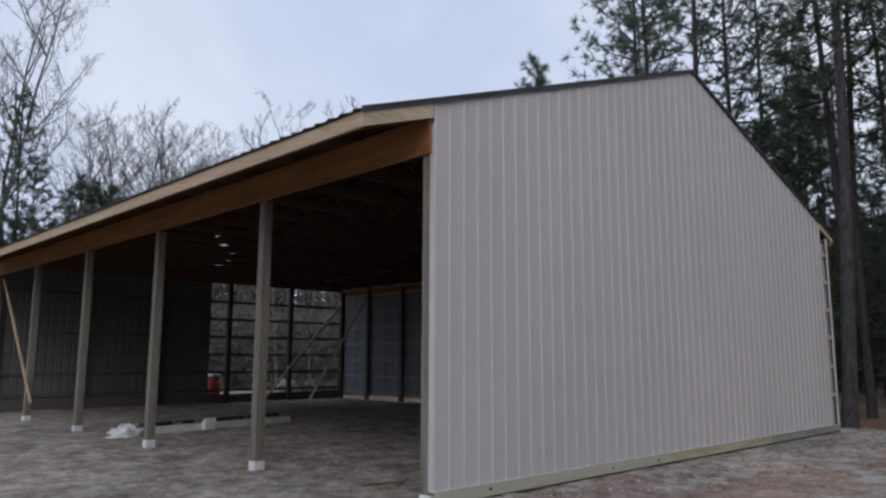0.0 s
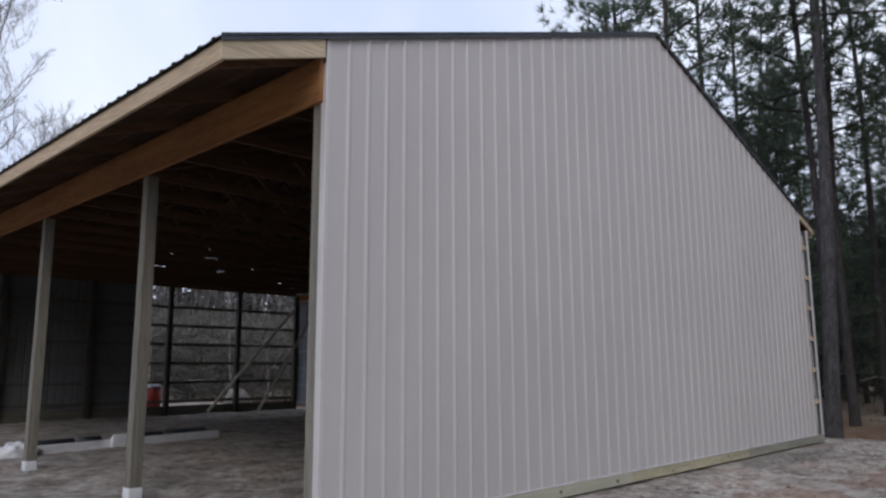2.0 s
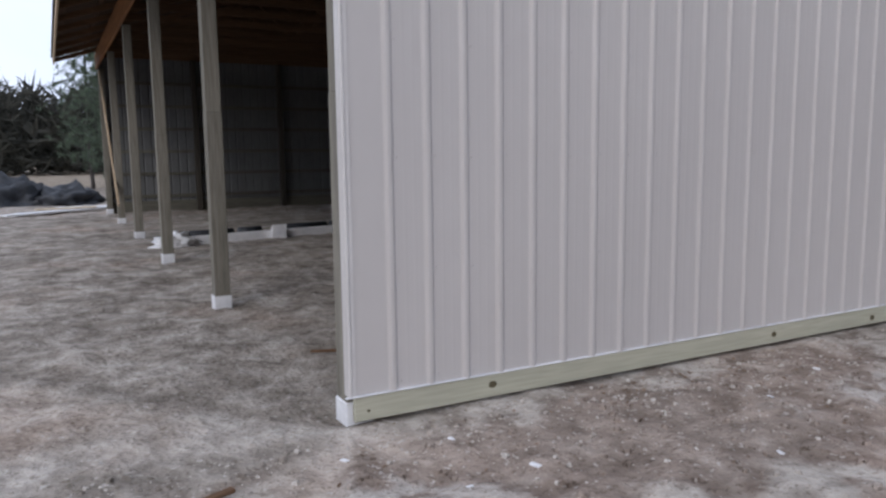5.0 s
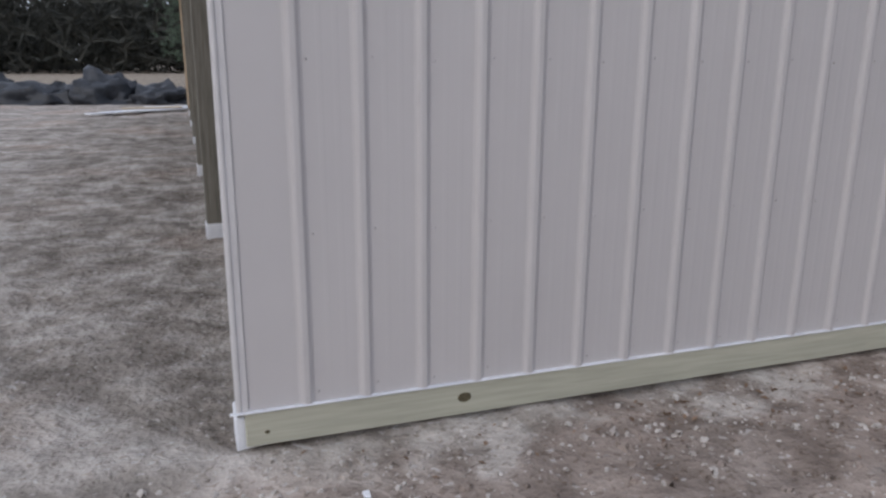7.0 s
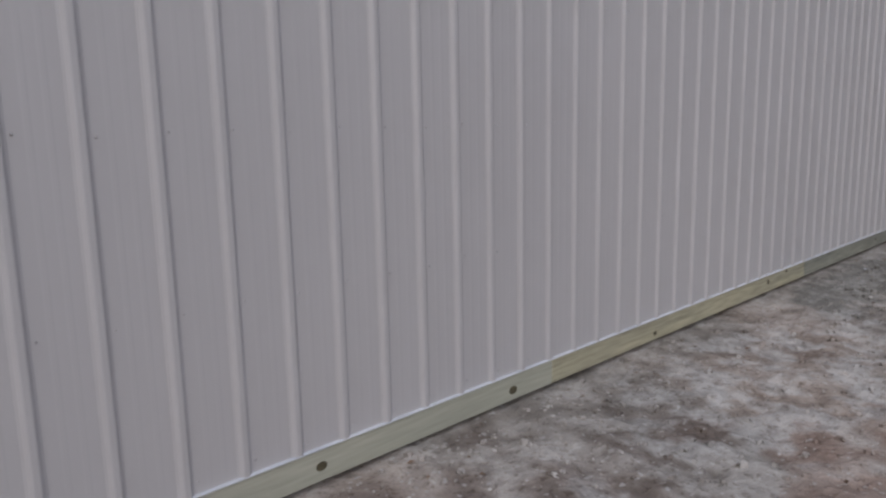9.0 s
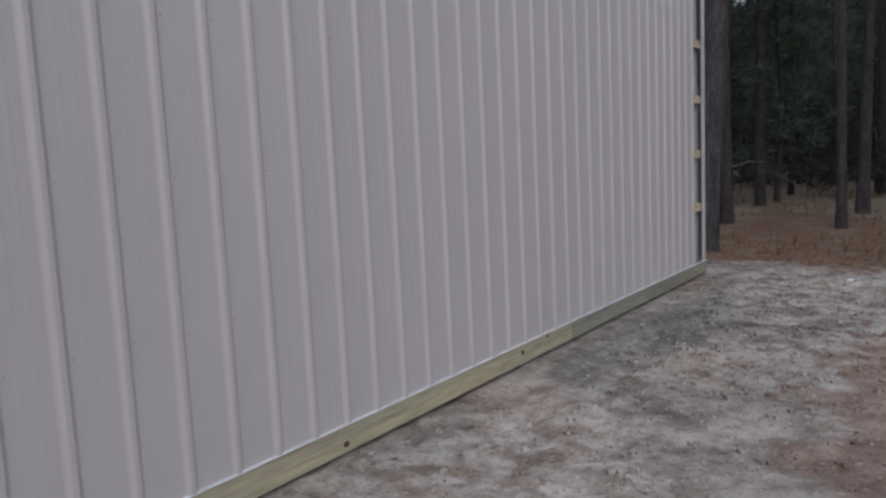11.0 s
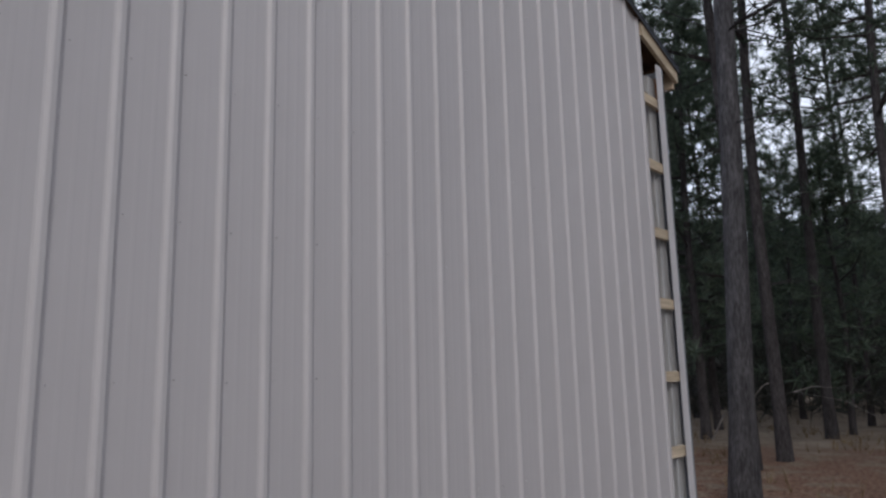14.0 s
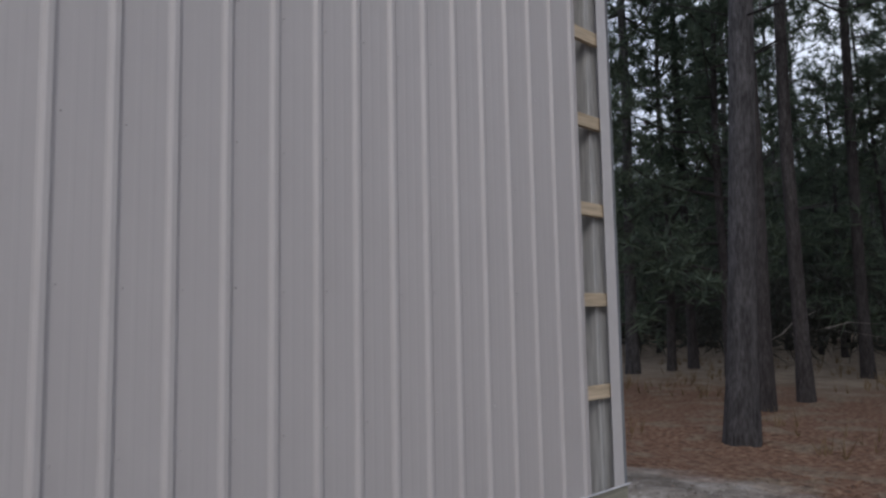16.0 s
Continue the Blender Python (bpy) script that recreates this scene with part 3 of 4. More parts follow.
# ---- things on the barn's dirt floor ----
long_pack = thing("timber_pack", "long white-wrapped timber pack lying on the dirt floor", "timber pack")
part("wrapped_timber", stick((0.55, 9.18, 0.055), (4.6, 9.963, 0.055), 0.14, 0.15), M_WHITE, long_pack, "white plastic wrap")
for a, b in ((0.02, 0.24), (0.27, 0.37), (0.46, 0.70), (0.73, 0.97)):
    p, q = Vector((0.5, 9.32, 0.11)), Vector((4.45, 10.084, 0.11))
    bm = bmesh.new()
    d = (q - p) * (b - a)
    bmesh.ops.create_cone(bm, cap_ends=True, segments=12, radius1=0.1, radius2=0.1, depth=d.length, matrix=Matrix.Translation(p + (q - p) * (a + b) / 2) @ d.to_track_quat("Z", "Y").to_matrix().to_4x4())
    part("dark_roll", bm, M_BLACK, long_pack, "dark plastic-covered roll", True)
carton = thing("carton", "small white carton leaning on the timber pack", "carton")
part("box_body", box(2.10, 2.36, 9.30, 9.42, -0.03, 0.19, 0.01), M_WHITE, carton)
part("flap", stick((2.10, 9.31, 0.195), (2.36, 9.31, 0.195), 0.012, 0.09), M_WHITE, carton)


def heap(name, label, cat, cx, cy, rx, ry, h, mat, seed, rough=0.35, kind=""):
    """A low crumpled mound."""
    bm = bmesh.new()
    bmesh.ops.create_icosphere(bm, subdivisions=4, radius=1)
    for v in bm.verts:
        p = v.co.copy()
        f = 1 + rough * noise.noise(p * 2.2 + Vector((seed, 0, 0))) + rough * 0.6 * noise.noise(p * 5.5 + Vector((0, seed, 0))) + rough * 0.25 * noise.noise(p * 13)
        v.co = Vector((cx + p.x * rx * f, cy + p.y * ry * f, max(-0.1, p.z * h * f)))
    return tagged(part(name, bm, mat, None, "", True), label, cat, kind=kind)


heap("plastic_sheet", "crumpled white plastic sheet on the dirt floor", "plastic sheet", 0.42, 9.15, 0.32, 0.2, 0.2, M_WHITE, 3, 0.6)
for i, (cx, cy, rx, ry, h) in enumerate(((-0.9, 23.6, 1.0, 0.7, 0.55), (-2.5, 23.9, 1.3, 0.8, 0.85), (-4.4, 24.3, 1.4, 0.8, 0.65), (-6.3, 24.6, 1.3, 0.8, 0.8), (-8.2, 25.0, 1.4, 0.9, 0.6), (-10.4, 25.4, 1.5, 0.9, 0.7))):
    tagged(heap("tarp", "crumpled black plastic tarp over a low mound on the yard", "tarp", cx, cy, rx, ry, h, M_BLACK, 11 + i, 0.5), group="yard tarps")
heap("sand_heap", "small pale sand heap outside the open gable", "sand heap", 11.2, 20.5, 0.5, 0.5, 0.7, M_STONE, 7, 0.25)
heap("sand_heap", "pale sand heap behind the sheeted gable", "sand heap", 7.3, 20.2, 0.5, 0.5, 0.7, M_STONE, 8, 0.25)

for i, (x0, y0, x1, y1, z) in enumerate(((-2.4, 17.9, 0.0, 19.9, 0.05), (-2.1, 18.4, 0.2, 20.3, 0.05), (-1.7, 19.3, -0.2, 19.7, 0.09), (-1.2, 20.6, 0.5, 20.9, 0.04))):
    tagged(part("plank", stick((x0, y0, z), (x1, y1, z), 0.26, 0.035), M_WHITE if i != 2 else M_LIGHT_X), "long pale board lying flat on the yard", "plank", "yard planks")
tagged(part("plank", box(8.15, 9.05, L - 0.06, L + 0.2, 1.0587, 1.083, 0.003), M_WHITE), "short white board lying on a far girt", "plank")

drum = thing("drum", "red plastic drum with a pale lid outside the open gable", "drum", at=(7.3, 19.2, 0))
bm = bmesh.new()
bmesh.ops.create_cone(bm, cap_ends=True, segments=24, radius1=0.26, radius2=0.29, depth=0.86, matrix=Matrix.Translation((0, 0, 0.40)))
part("drum_body", bm, M_RED, drum, "red plastic body", True)
bm = bmesh.new()
bmesh.ops.create_cone(bm, cap_ends=True, segments=24, radius1=0.30, radius2=0.17, depth=0.15, matrix=Matrix.Translation((0, 0, 0.905)))
part("lid", bm, M_WHITE, drum, "pale lid", True)

# scraps by the posts and along the wall
for a, b, w in (((0.28, 1.55, 0.0), (0.75, 1.3, 0.02), 0.03), ((0.55, 1.2, 0.0), (1.0, 1.5, 0.015), 0.02), ((-0.95, -0.55, -0.01), (-0.72, -0.48, 0.0), 0.035), ((-1.0, -0.95, -0.01), (-0.78, -1.0, 0.01), 0.025)):
    tagged(part("stick", stick(a, b, w, w * 0.6, 0.004), M_BROWN_X), "short broken brown stick on the dirt", "stick", "scrap sticks")
for x, y, r in ((15.28, -0.95, 0.09), (12.07, -1.5, 0.06), (0.56, -0.9, 0.028), (0.38, -0.42, 0.02), (-0.17, -0.36, 0.022), (1.74, -1.3, 0.025), (0.19, -0.94, 0.018), (9.28, -0.31, 0.02), (2.3, -0.8, 0.018), (3.0, -0.6, 0.02)):
    bm = box(-r, r, -r * 0.55, r * 0.55, -0.004, r * 0.3, r * 0.12)
    for v in bm.verts:
        v.co += Vector((noise.noise(v.co * 40 + Vector((x, 0, 0))), noise.noise(v.co * 40 + Vector((0, y, 3))), 0.3 * noise.noise(v.co * 30))) * r * 0.5
    bm.transform(Matrix.Translation((x, y, ground_height(x, y))) @ Matrix.Rotation(x * 5 + y, 4, "Z"))
    tagged(part("scrap", bm, M_WHITE), "small white scrap lying on the ground", "scrap", "white scraps")
random.seed(21)
verts, faces = [], []


def clod(x, y, r):
    z = ground_height(x, y) + r * 0.02
    n0 = len(verts)
    k = random.uniform(0, 6.28)
    for i in range(5):
        a = k + i * 1.2566 + random.uniform(-0.3, 0.3)
        verts.append((x + math.cos(a) * r * random.uniform(0.7, 1.2), y + math.sin(a) * r * random.uniform(0.7, 1.2), z - r * 0.3))
    for i in range(4):
        a = k + i * 1.5708 + random.uniform(-0.3, 0.3)
        verts.append((x + math.cos(a) * r * 0.6, y + math.sin(a) * r * 0.6, z + r * random.uniform(0.25, 0.6)))
    for i in range(5):
        j = (i + 1) % 5
        faces.append((n0 + i, n0 + j, n0 + 5 + (i * 4) // 5))
    for i in range(4):
        faces.append((n0 + 5 + i, n0 + (i * 5) // 4 + 1 if (i * 5) // 4 + 1 < 5 else n0, n0 + 5 + (i + 1) % 4))
    faces.append((n0 + 5, n0 + 6, n0 + 7, n0 + 8))


for i in range(5200):
    if i < 3600:
        x, y = random.uniform(-3, 14), -abs(random.gauss(0, 1.3)) - 0.06
    elif i < 4300:
        x, y = random.uniform(-5, 4), random.uniform(-5, 10)
    else:
        x, y = random.uniform(12.3, 22), random.uniform(-5, 6)
    clod(x, y, min(0.032, random.expovariate(1 / 0.007) + 0.004))
for i in range(900):
    clod(random.gauss(10.0, 1.6), -0.5 - abs(random.gauss(0.7, 0.8)), random.uniform(0.012, 0.04))
for i in range(420):
    clod(random.uniform(-2, 16), -0.15 - abs(random.gauss(0, 1.6)), random.uniform(0.018, 0.042))
me = bpy.data.meshes.new("clods")
me.from_pydata(verts, [], faces)
me.materials.append(M_GROUND)
tagged(new("clods", me), "scattered grey clods and pebbles on the dirt", "clods", kind="stuff")


# pale pebbles near the corner and along the wall's foot
M_PEBBLE = material("pale_pebble", (0.50, 0.46, 0.42), 0.9, 0, (0.34, 0.30, 0.27), 9.0, (1, 1, 1), 0.3, 60.0, 0.25, 0, 0.2)
random.seed(33)
verts, faces = [], []
for i in range(1500):
    if i < 900:
        x, y = random.gauss(1.6, 1.9), -0.07 - abs(random.gauss(0, 0.5))
    else:
        x, y = random.uniform(-3, 12), -0.07 - abs(random.gauss(0, 1.1))
    clod(x, y, min(0.026, random.expovariate(1 / 0.006) + 0.004))
me = bpy.data.meshes.new("pebbles")
me.from_pydata(verts, [], faces)
me.materials.append(M_PEBBLE)
tagged(new("pebbles", me), "pale pebbles and chips on the dirt by the wall", "pebbles", kind="stuff")

# brown leaf bits and needles blown against the wall's foot
random.seed(8)
verts, faces = [], []
for i in range(620):
    if i < 160:
        x, y = random.choice((random.gauss(1.9, 0.7), random.uniform(0, 12))), -0.06 - abs(random.gauss(0, 0.28))
    elif i < 260:
        x, y = random.uniform(-4, 12), random.uniform(-5, -0.1)
    else:
        x, y = random.gauss(13.6, 0.9), random.uniform(-5, 3)
    r, a = random.uniform(0.005, 0.014), random.uniform(0, 6.28)
    c, u, v = Vector((x, y, ground_height(x, y) + 0.006)), Vector((math.cos(a), math.sin(a), random.uniform(-0.3, 0.3))) * r * 1.6, Vector((-math.sin(a), math.cos(a), random.uniform(-0.4, 0.4))) * r * 0.8
    k = len(verts)
    verts.extend((tuple(c - u), tuple(c - v + Vector((0, 0, r * 0.3))), tuple(c + u), tuple(c + v + Vector((0, 0, r * 0.2)))))
    faces.append((k, k + 1, k + 2, k + 3))
me = bpy.data.meshes.new("leaf_litter")
me.from_pydata(verts, [], faces)
me.materials.append(M_LEAF)
tagged(new("leaf_litter", me), "dry brown leaf bits on the dirt", "leaf litter", kind="stuff")

# ---- trees ----
def tube(verts, faces, pts, radii, sides):
    base = None
    for (p, r) in zip(pts, radii):
        ring = len(verts)
        for i in range(sides):
            a = 6.28318 * i / sides
            verts.append((p[0] + math.cos(a) * r, p[1] + math.sin(a) * r, p[2]) if sides > 5 else (p[0] + math.cos(a) * r, p[1] + math.sin(a) * r * 0.7, p[2] + math.sin(a) * r * 0.7))
        if base is not None:
            for i in range(sides):
                j = (i + 1) % sides
                faces.append((base + i, base + j, ring + j, ring + i))
        base = ring


def tuft(verts, faces, c, up, size, n, rnd, wide=0.095):
    for _ in range(n):
        d = Vector((rnd.gauss(0, 1), rnd.gauss(0, 1), rnd.gauss(0.25, 0.8)))
        d = (d.normalized() + up * 0.35).normalized()
        s = d.cross(Vector((rnd.uniform(-1, 1), rnd.uniform(-1, 1), rnd.uniform(-1, 1)))).normalized() * size * wide
        k = len(verts)
        verts.extend((tuple(c - s), tuple(c + s), tuple(c + d * size * rnd.uniform(0.85, 1.2))))
        faces.append((k, k + 1, k + 2))


def raw(name, verts, faces, mat, parent, smooth=False):
    me = bpy.data.meshes.new(name)
    me.from_pydata(verts, [], faces)
    me.materials.append(mat)
    if smooth:
        me.polygons.foreach_set("use_smooth", [True] * len(faces))
    ob = new(name, me)
    ob.parent = parent
    return ob


def pine(label, h, bole, r0, spread, n_limbs, per, seed, size=0.36):
    rnd = random.Random(seed)
    t = thing("pine_tree", label, "tree", "pine woods")
    tv, tf, cv, cf = [], [], [], []
    pts, rad = [], []
    steps = 16
    sway = (rnd.uniform(-0.5, 0.5), rnd.uniform(-0.5, 0.5))
    for i in range(steps + 1):
        u = i / steps
        z = -0.3 + (h + 0.3) * u
        pts.append(Vector((sway[0] * u * u + 0.05 * math.sin(u * 9 + seed), sway[1] * u * u + 0.05 * math.cos(u * 7 + seed), z)))
        rad.append(r0 * (1.35 if i == 0 else 1) * (1 - 0.86 * u) + 0.02)
    tube(tv, tf, pts, rad, 12)
    for k in range(n_limbs):
        u = bole / h + (1 - bole / h) * ((k + rnd.random()) / n_limbs) ** 0.9
        u = min(u, 0.985)
        i = min(steps - 1, int(u * steps))
        base = pts[i].lerp(pts[i + 1], u * steps - i)
        top = (u - bole / h) / (1 - bole / h)
        ln = spread * (0.25 + 0.95 * (1 - top) ** 0.7) * rnd.uniform(0.6, 1.15)
        a = k * 2.39996 + rnd.uniform(-0.5, 0.5)
        out = Vector((math.cos(a), math.sin(a), rnd.uniform(-0.05, 0.45) + 0.4 * top))
        mid = base + out * ln * 0.5 + Vector((0, 0, -0.06 * ln))
        end = base + out * ln + Vector((0, 0, 0.12 * ln))
        tube(tv, tf, [base, mid, end], [0.02 + 0.012 * ln, 0.014 + 0.005 * ln, 0.008], 4)
        for q in range(per):
            f = 0.3 + 0.7 * (q + rnd.random()) / per
            p = (base.lerp(mid, f * 2) if f < 0.5 else mid.lerp(end, f * 2 - 1)) + Vector((rnd.gauss(0, 0.12 * ln), rnd.gauss(0, 0.12 * ln), rnd.gauss(0.05, 0.09 * ln)))
            tuft(cv, cf, p, out.normalized(), size * rnd.uniform(0.7, 1.2), 17, rnd, 0.06)
    for k in range(7):
        u = rnd.uniform(0.2, max(0.25, bole / h))
        i = int(u * steps)
        a = rnd.uniform(0, 6.28)
        d = Vector((math.cos(a), math.sin(a), rnd.uniform(-0.3, 0.3))) * rnd.uniform(0.4, 1.5)
        tube(tv, tf, [pts[i], pts[i] + d * 0.6, pts[i] + d], [0.022, 0.015, 0.006], 4)
    raw("trunk", tv, tf, M_BARK if r0 > 0.16 else M_BARK_D, t, True)
    raw("crown", cv, cf, M_NEEDLE, t)
    return t


def bare_tree(label, h, seed):
    rnd = random.Random(seed)
    t = thing("bare_tree", label, "tree", "bare woods")
    tv, tf, bv, bf = [], [], [], []

    def twig(p, d, ln, r, depth):
        """A curved shoot that turns upwards and carries finer ones."""
        if depth == 3:
            q, s = p + (d + Vector((0, 0, 0.15))) * ln, d.cross(Vector((rnd.gauss(0, 1), rnd.gauss(0, 1), 0.1))).normalized() * 0.009
            k = len(bv)
            bv.extend((tuple(p - s), tuple(p + s), tuple(q)))
            bf.append((k, k + 1, k + 2))
            return
        pts, q, e, n = [p], p, d, 4 - depth
        for i in range(n):
            e = (e + Vector((rnd.gauss(0, 0.13), rnd.gauss(0, 0.13), 0.10 + rnd.gauss(0, 0.06)))).normalized()
            q = q + e * ln / n
            pts.append(q)
        tube(bv, bf, pts, [max(0.006, r * (1 - 0.19 * i)) for i in range(n + 1)], 4 if depth == 0 else 3)
        for k in range((7, 5, 4)[depth]):
            f = 0.25 + 0.75 * (k + rnd.random()) / (7, 5, 4)[depth]
            i = min(n - 1, int(f * n))
            at = pts[i].lerp(pts[i + 1], f * n - i)
            side = Vector((rnd.gauss(0, 1), rnd.gauss(0, 1), rnd.gauss(0.2, 0.6))).normalized()
            twig(at, (e * 0.75 + side * 0.75).normalized(), ln * rnd.uniform(0.3, 0.52) * (1.1 - 0.4 * f), r * 0.5, depth + 1)

    pts, q, e, n = [Vector((0, 0, -0.3))], Vector((0, 0, -0.3)), Vector((0, 0, 1)), 10
    for i in range(n):
        e = (e + Vector((rnd.gauss(0, 0.06), rnd.gauss(0, 0.06), 0.12))).normalized()
        q = q + e * h * 0.088
        pts.append(q)
    tube(tv, tf, pts, [h * 0.0062 * (1 - 0.085 * i) for i in range(n + 1)], 7)
    for k in range(15):
        f = 0.30 + 0.70 * (k + rnd.random()) / 15
        i = min(n - 1, int(f * n))
        at = pts[i].lerp(pts[i + 1], f * n - i)
        a = k * 2.4 + rnd.uniform(-0.5, 0.5)
        twig(at, Vector((math.cos(a) * 0.75, math.sin(a) * 0.75, rnd.uniform(0.5, 0.95))).normalized(), h * rnd.uniform(0.2, 0.34) * (1.12 - 0.6 * f), h * 0.0028 * (1.2 - 0.6 * f), 0)
    k = h / max(v[2] for v in bv)
    tv, bv = ([(x * k, y * k, z * k) for x, y, z in vs] for vs in (tv, bv))
    raw("trunk", tv, tf, M_BARE, t, True)
    raw("crown", bv, bf, M_BARE, t)
    return t


TALL = "tall pine with a bare grey-brown trunk and high crown"
YOUNG = "young dark green pine branched nearly to the ground"
kinds = [pine(TALL, 22, 9.5, 0.165, 3.4, 42, 11, 1), pine(TALL, 20, 8, 0.12, 3.0, 40, 11, 2), pine(TALL, 24, 9.5, 0.15, 3.2, 44, 11, 3), pine(TALL, 18, 6.5, 0.10, 2.6, 38, 11, 4)]
young = [pine(YOUNG, 10, 1.6, 0.10, 2.4, 46, 10, 11, 0.40), pine(YOUNG, 12, 2.2, 0.12, 2.6, 48, 10, 12, 0.40), pine(YOUNG, 8, 1.2, 0.09, 2.1, 40, 10, 13, 0.38)]
bare = [bare_tree("leafless grey tree with fine upright twigs", 20, 31), bare_tree("leafless grey tree with a forked crown", 21, 32), bare_tree("leafless slender tree with thin twigs", 19, 33)]
used = set()


def plant(stock, k, x, y, scale=1.0, turn=0.0, lean=0.0):
    src = stock[k % len(stock)]
    m = Matrix.Translation((x, y, ground_height(x, y) - 0.02)) @ Matrix.Rotation(radians(lean), 4, Vector((0.72, 0.69, 0))) @ Matrix.Rotation(turn, 4, "Z") @ Matrix.Scale(scale, 4)
    if src.name in used:
        ob = copy_thing(src, m)
        ob.scale = (scale, scale, scale)
    else:
        used.add(src.name)
        src.matrix_basis = m


spots = []
for k, x, y, sc in ((0, 17.85, 1.55, 1.14), (0, 16.4, -2.2, 1.15), (1, 21.8, 2.7, 1.12), (3, 22.7, -0.1, 1.0), (1, 23.6, 2.7, 1.12), (2, 27.1, -0.15, 1.0), (0, 28.6, 9.4, 1.1), (2, 30.2, 3.2, 1.0), (2, 31.8, 9.05, 1.0), (1, 21.0, 9.0, 1.1), (2, 24.5, 12.0, 1.0), (2, 19.0, 6.2, 0.95), (3, 27.6, 20.0, 1.0), (3, 29.5, 16.5, 0.95), (2, 20.5, -6.0, 1.0), (0, 25.0, -3.6, 1.0), (3, 26.0, -7.5, 1.0), (3, 36.5, 3.4, 1.0), (2, 37.0, 0.3, 1.0), (1, 33.0, -1.6, 1.0)):
    plant(kinds, k, x, y, sc, x * 1.7 + y, 2.5 if x < 18.5 else 0.0)
    spots.append((x, y))
for k, x, y, sc in ((0, 21.5, 6.8, 0.95), (1, 24.0, 9.2, 1.0), (1, 28.6, 6.4, 1.15), (0, 30.4, 9.0, 1.3), (1, 33.0, 7.6, 1.1), (2, 32.0, 3.0, 1.1)):
    plant(young, k, x, y, sc, x)
    spots.append((x, y))
rnd = random.Random(77)


def scatter(stock, count, where, gap, lo, hi):
    done = tries = 0
    while done < count and tries < 6000:
        tries += 1
        x, y = where()
        if all((x - a) ** 2 + (y - b) ** 2 > gap * gap for a, b in spots):
            spots.append((x, y))
            plant(stock, rnd.randrange(9), x, y, rnd.uniform(lo, hi), rnd.uniform(0, 6.28))
            done += 1


def ahead_right(lo_x, hi_x, lo_y, hi_y):
    while True:
        x, y = rnd.uniform(lo_x, hi_x), rnd.uniform(lo_y, hi_y)
        if math.atan2(x + 5.5, y + 5.7) > radians(59):
            return x, y


scatter(kinds, 36, lambda: ahead_right(24, 62, -26, 40), 2.8, 0.85, 1.12)
scatter(young, 100, lambda: (rnd.uniform(34, 64), rnd.uniform(-26, 50)), 1.6, 0.6, 1.0)
scatter(young, 8, lambda: (rnd.uniform(0, 9), rnd.uniform(29, 40)), 1.7, 0.6, 0.85)
scatter(bare, 16, lambda: (rnd.uniform(10, 30), rnd.uniform(26, 40)), 1.6, 0.42, 0.6)
for k, x, y, sc in ((1, 6.4, 44.0, 1.34), (0, 4.6, 42.0, 1.42), (0, 11.0, 48.0, 0.98), (2, 12.6, 46.5, 0.95), (2, 28.8, 48.0, 1.38), (0, 36.8, 48.0, 1.44), (1, 33.5, 47.0, 1.05), (0, 26.0, 50.0, 1.06)):
    plant(bare, k, x, y, sc, x)
    spots.append((x, y))
for k, x, y, sc in ((3, 4.3, 34.0, 0.8), (1, 2.6, 36.5, 0.68), (3, 5.6, 36.0, 0.64), (3, 40.4, 30.5, 1.46), (0, 54.0, 29.5, 1.55)):
    plant(kinds, k, x, y, sc, x)
    spots.append((x, y))
for k, x, y, sc in ((0, 7.6, 32.5, 0.98), (1, 7.2, 34.0, 0.86), (2, 5.2, 32.5, 0.95), (1, 8.8, 34.5, 0.8), (0, 4.0, 33.6, 0.8)):
    plant(young, k, x, y, sc, x)
scatter(bare, 26, lambda: (rnd.uniform(13.5, 27), rnd.uniform(43, 52)), 1.3, 0.9, 1.04)
# unseen woods on the near side of the yard, behind the walker's right shoulder
# added to cut the sky light that reaches the gable wall
scatter(kinds, 12, lambda: (rnd.uniform(8, 40), rnd.uniform(-34, -11)), 2.6, 0.85, 1.05)
scatter(young, 12, lambda: (rnd.uniform(4, 40), rnd.uniform(-36, -15)), 2.2, 0.7, 1.0)

# far woods: a ring of leaf clumps all round, beyond the yard
verts, faces = [], []
rnd = random.Random(5)
for i in range(64000):
    a = rnd.uniform(0, 6.28318) if i % 3 else rnd.uniform(-0.6, 0.95)
    rr = rnd.uniform(68, 90)
    x, y = 6 + math.cos(a) * rr, 8 + math.sin(a) * rr
    hmax = 8.5 + 6.5 * max(0.0, math.cos(a - 0.1)) ** 2 + 3.0 * noise.noise(Vector((math.cos(a) * 5, math.sin(a) * 5, 3))) + 2.5 * noise.noise(Vector((math.cos(a) * 21, math.sin(a) * 21, 8)))
    z = hmax * rnd.random() ** 0.85
    tuft(verts, faces, Vector((x, y, z)), Vector((0, 0, 0.3)), rnd.uniform(1.1, 2.1), 4, rnd, 0.085)
for i in range(9000):
    a = rnd.uniform(0, 6.28318)
    rr = rnd.uniform(92, 100)
    hmax = 7.5 + 6.0 * max(0.0, math.cos(a - 0.1)) ** 2 + 2.5 * noise.noise(Vector((math.cos(a) * 9, math.sin(a) * 9, 5)))
    tuft(verts, faces, Vector((6 + math.cos(a) * rr, 8 + math.sin(a) * rr, hmax * rnd.random())), Vector((0, 0, 0.3)), rnd.uniform(1.6, 3.0), 5, rnd, 0.22)
tagged(raw("far_woods", verts, faces, M_SHRUB, None), "dark distant wood round the clearing", "woods", kind="stuff")

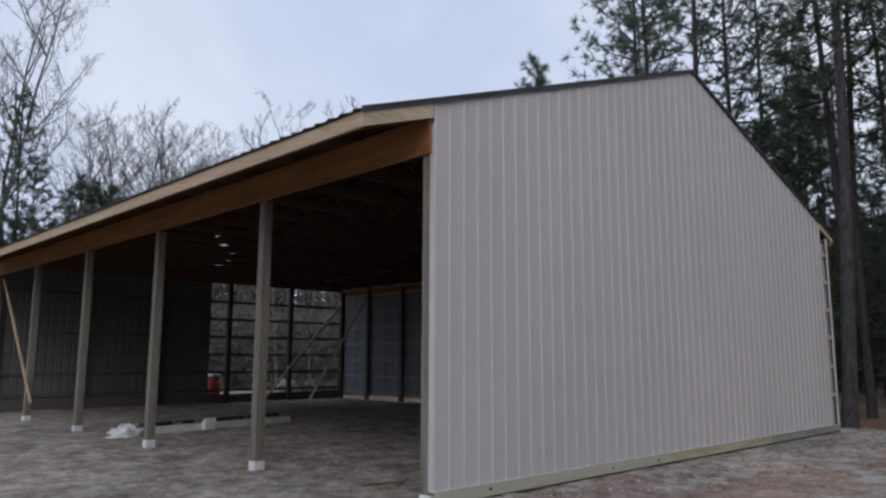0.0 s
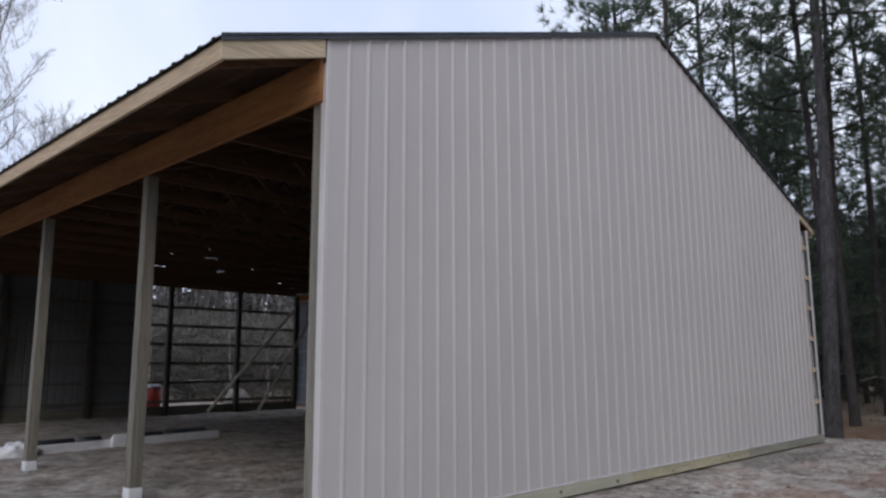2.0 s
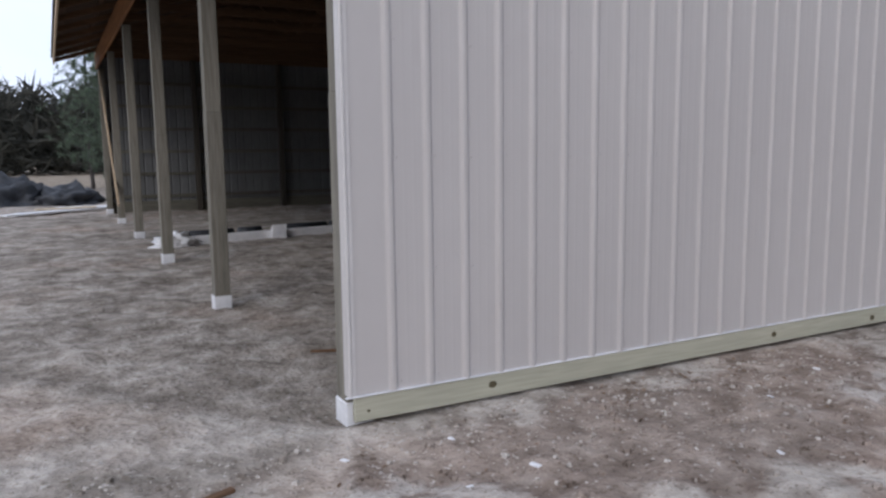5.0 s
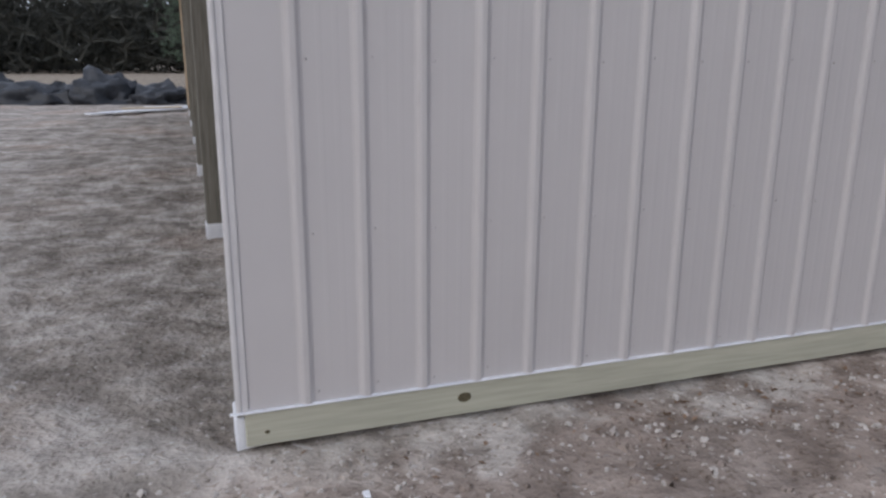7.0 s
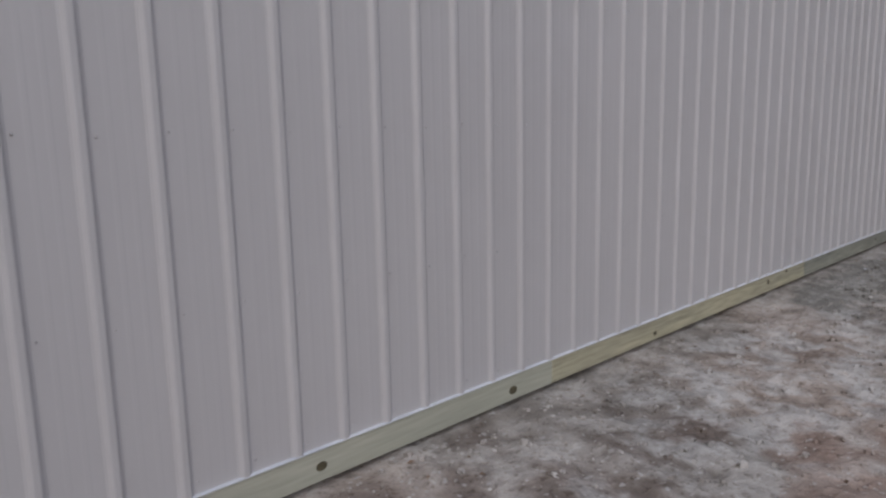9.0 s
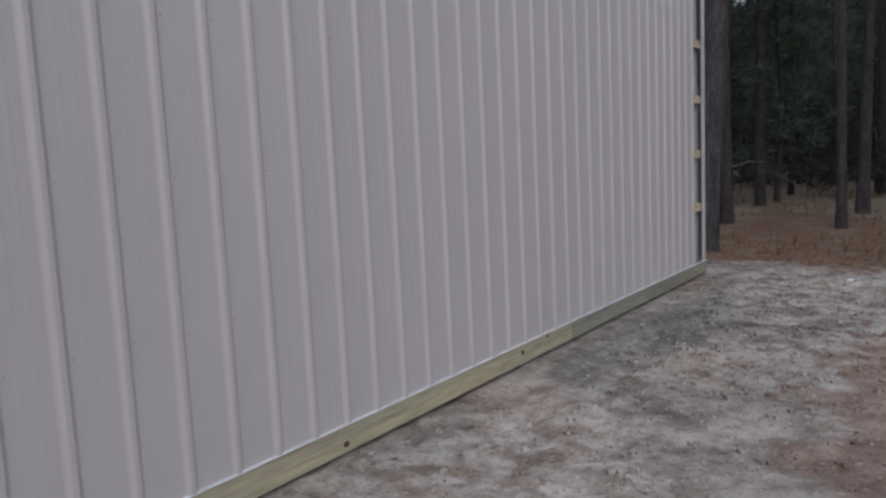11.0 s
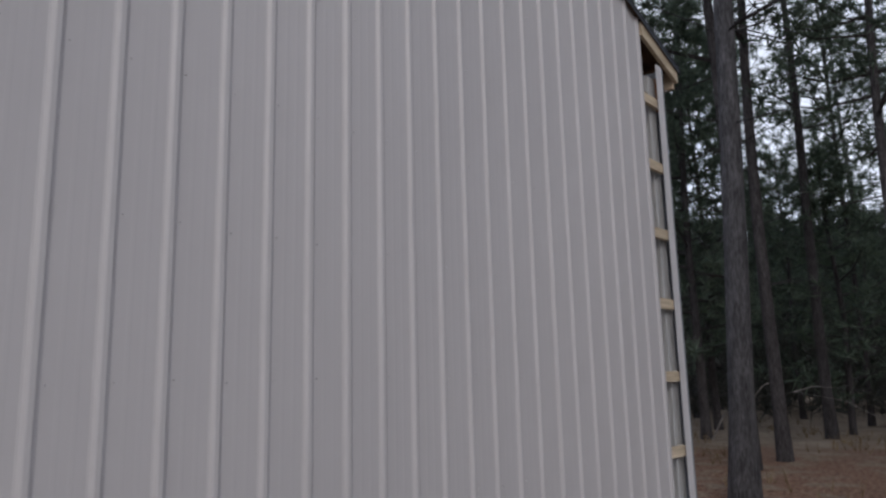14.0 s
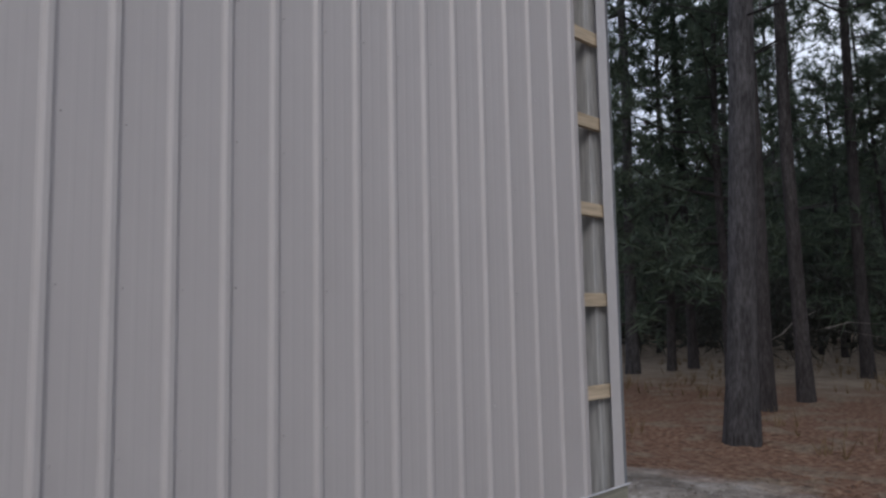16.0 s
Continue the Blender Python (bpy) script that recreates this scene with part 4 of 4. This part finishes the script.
# undergrowth between the pines, and dry grass
verts, faces = [], []
for i in range(13000):
    x, y = rnd.uniform(34, 64), rnd.uniform(-30, 55)
    hm = 5.6 + 2.6 * noise.noise(Vector((x * 0.2, y * 0.2, 1)))
    tuft(verts, faces, Vector((x, y, rnd.random() * hm * min(1, (x - 32) / 12))), Vector((0, 0, 0.3)), rnd.uniform(0.4, 0.9), 9, rnd, 0.05)
tagged(raw("undergrowth", verts, faces, M_SHRUB, None), "dark brushy undergrowth between the pines", "undergrowth", kind="stuff")
verts, faces = [], []
for i in range(7000):
    x, y = rnd.uniform(5, 40), rnd.uniform(27, 42)
    tuft(verts, faces, Vector((x, y, rnd.random() * (3.2 + 0.14 * (y - 27)))), Vector((0, 0, 0.3)), rnd.uniform(0.4, 0.9), 9, rnd, 0.05)
tagged(raw("brush", verts, faces, M_BRUSH, None), "grey-green winter brush behind the far gable", "brush", kind="stuff")
verts, faces = [], []
for i in range(2600):
    x, y = rnd.uniform(14.5, 38), rnd.uniform(-10, 18)
    if noise.noise(Vector((x * 0.35, y * 0.35, 4))) < 0.05:
        continue
    c = Vector((x, y, ground_height(x, y) - 0.01))
    for j in range(5):
        d = Vector((rnd.gauss(0, 0.35), rnd.gauss(0, 0.35), 1)).normalized() * rnd.uniform(0.12, 0.4)
        s = Vector((rnd.uniform(-1, 1), rnd.uniform(-1, 1), 0)) * 0.012
        k = len(verts)
        verts.extend((tuple(c - s), tuple(c + s), tuple(c + d)))
        faces.append((k, k + 1, k + 2))
tagged(raw("dry_grass", verts, faces, M_GRASS, None), "tufts of dry tan grass on the pine straw", "grass", kind="stuff")

# a fallen branch arching over the straw
verts, faces = [], []
arch = [Vector((28.6, 6.2, -0.55)), Vector((28.8, 5.8, 0.28)), Vector((29.0, 5.0, 0.73)), Vector((29.2, 3.9, 0.88)), Vector((29.4, 2.6, 0.63)), Vector((29.5, 1.7, 0.08))]
tube(verts, faces, arch, [0.035, 0.03, 0.027, 0.024, 0.02, 0.012], 6)
tube(verts, faces, [arch[2], arch[2] + Vector((0.1, -0.3, 0.35)), arch[2] + Vector((0.3, -0.8, 0.6))], [0.025, 0.018, 0.01], 5)
tube(verts, faces, [arch[3], arch[3] + Vector((0.2, -0.5, 0.15)), arch[3] + Vector((0.5, -1.1, 0.1))], [0.022, 0.016, 0.008], 5)
tagged(raw("fallen_branch", verts, faces, M_TWIG, None, True), "pale dead branch bent in an arch over the pine straw", "branch")
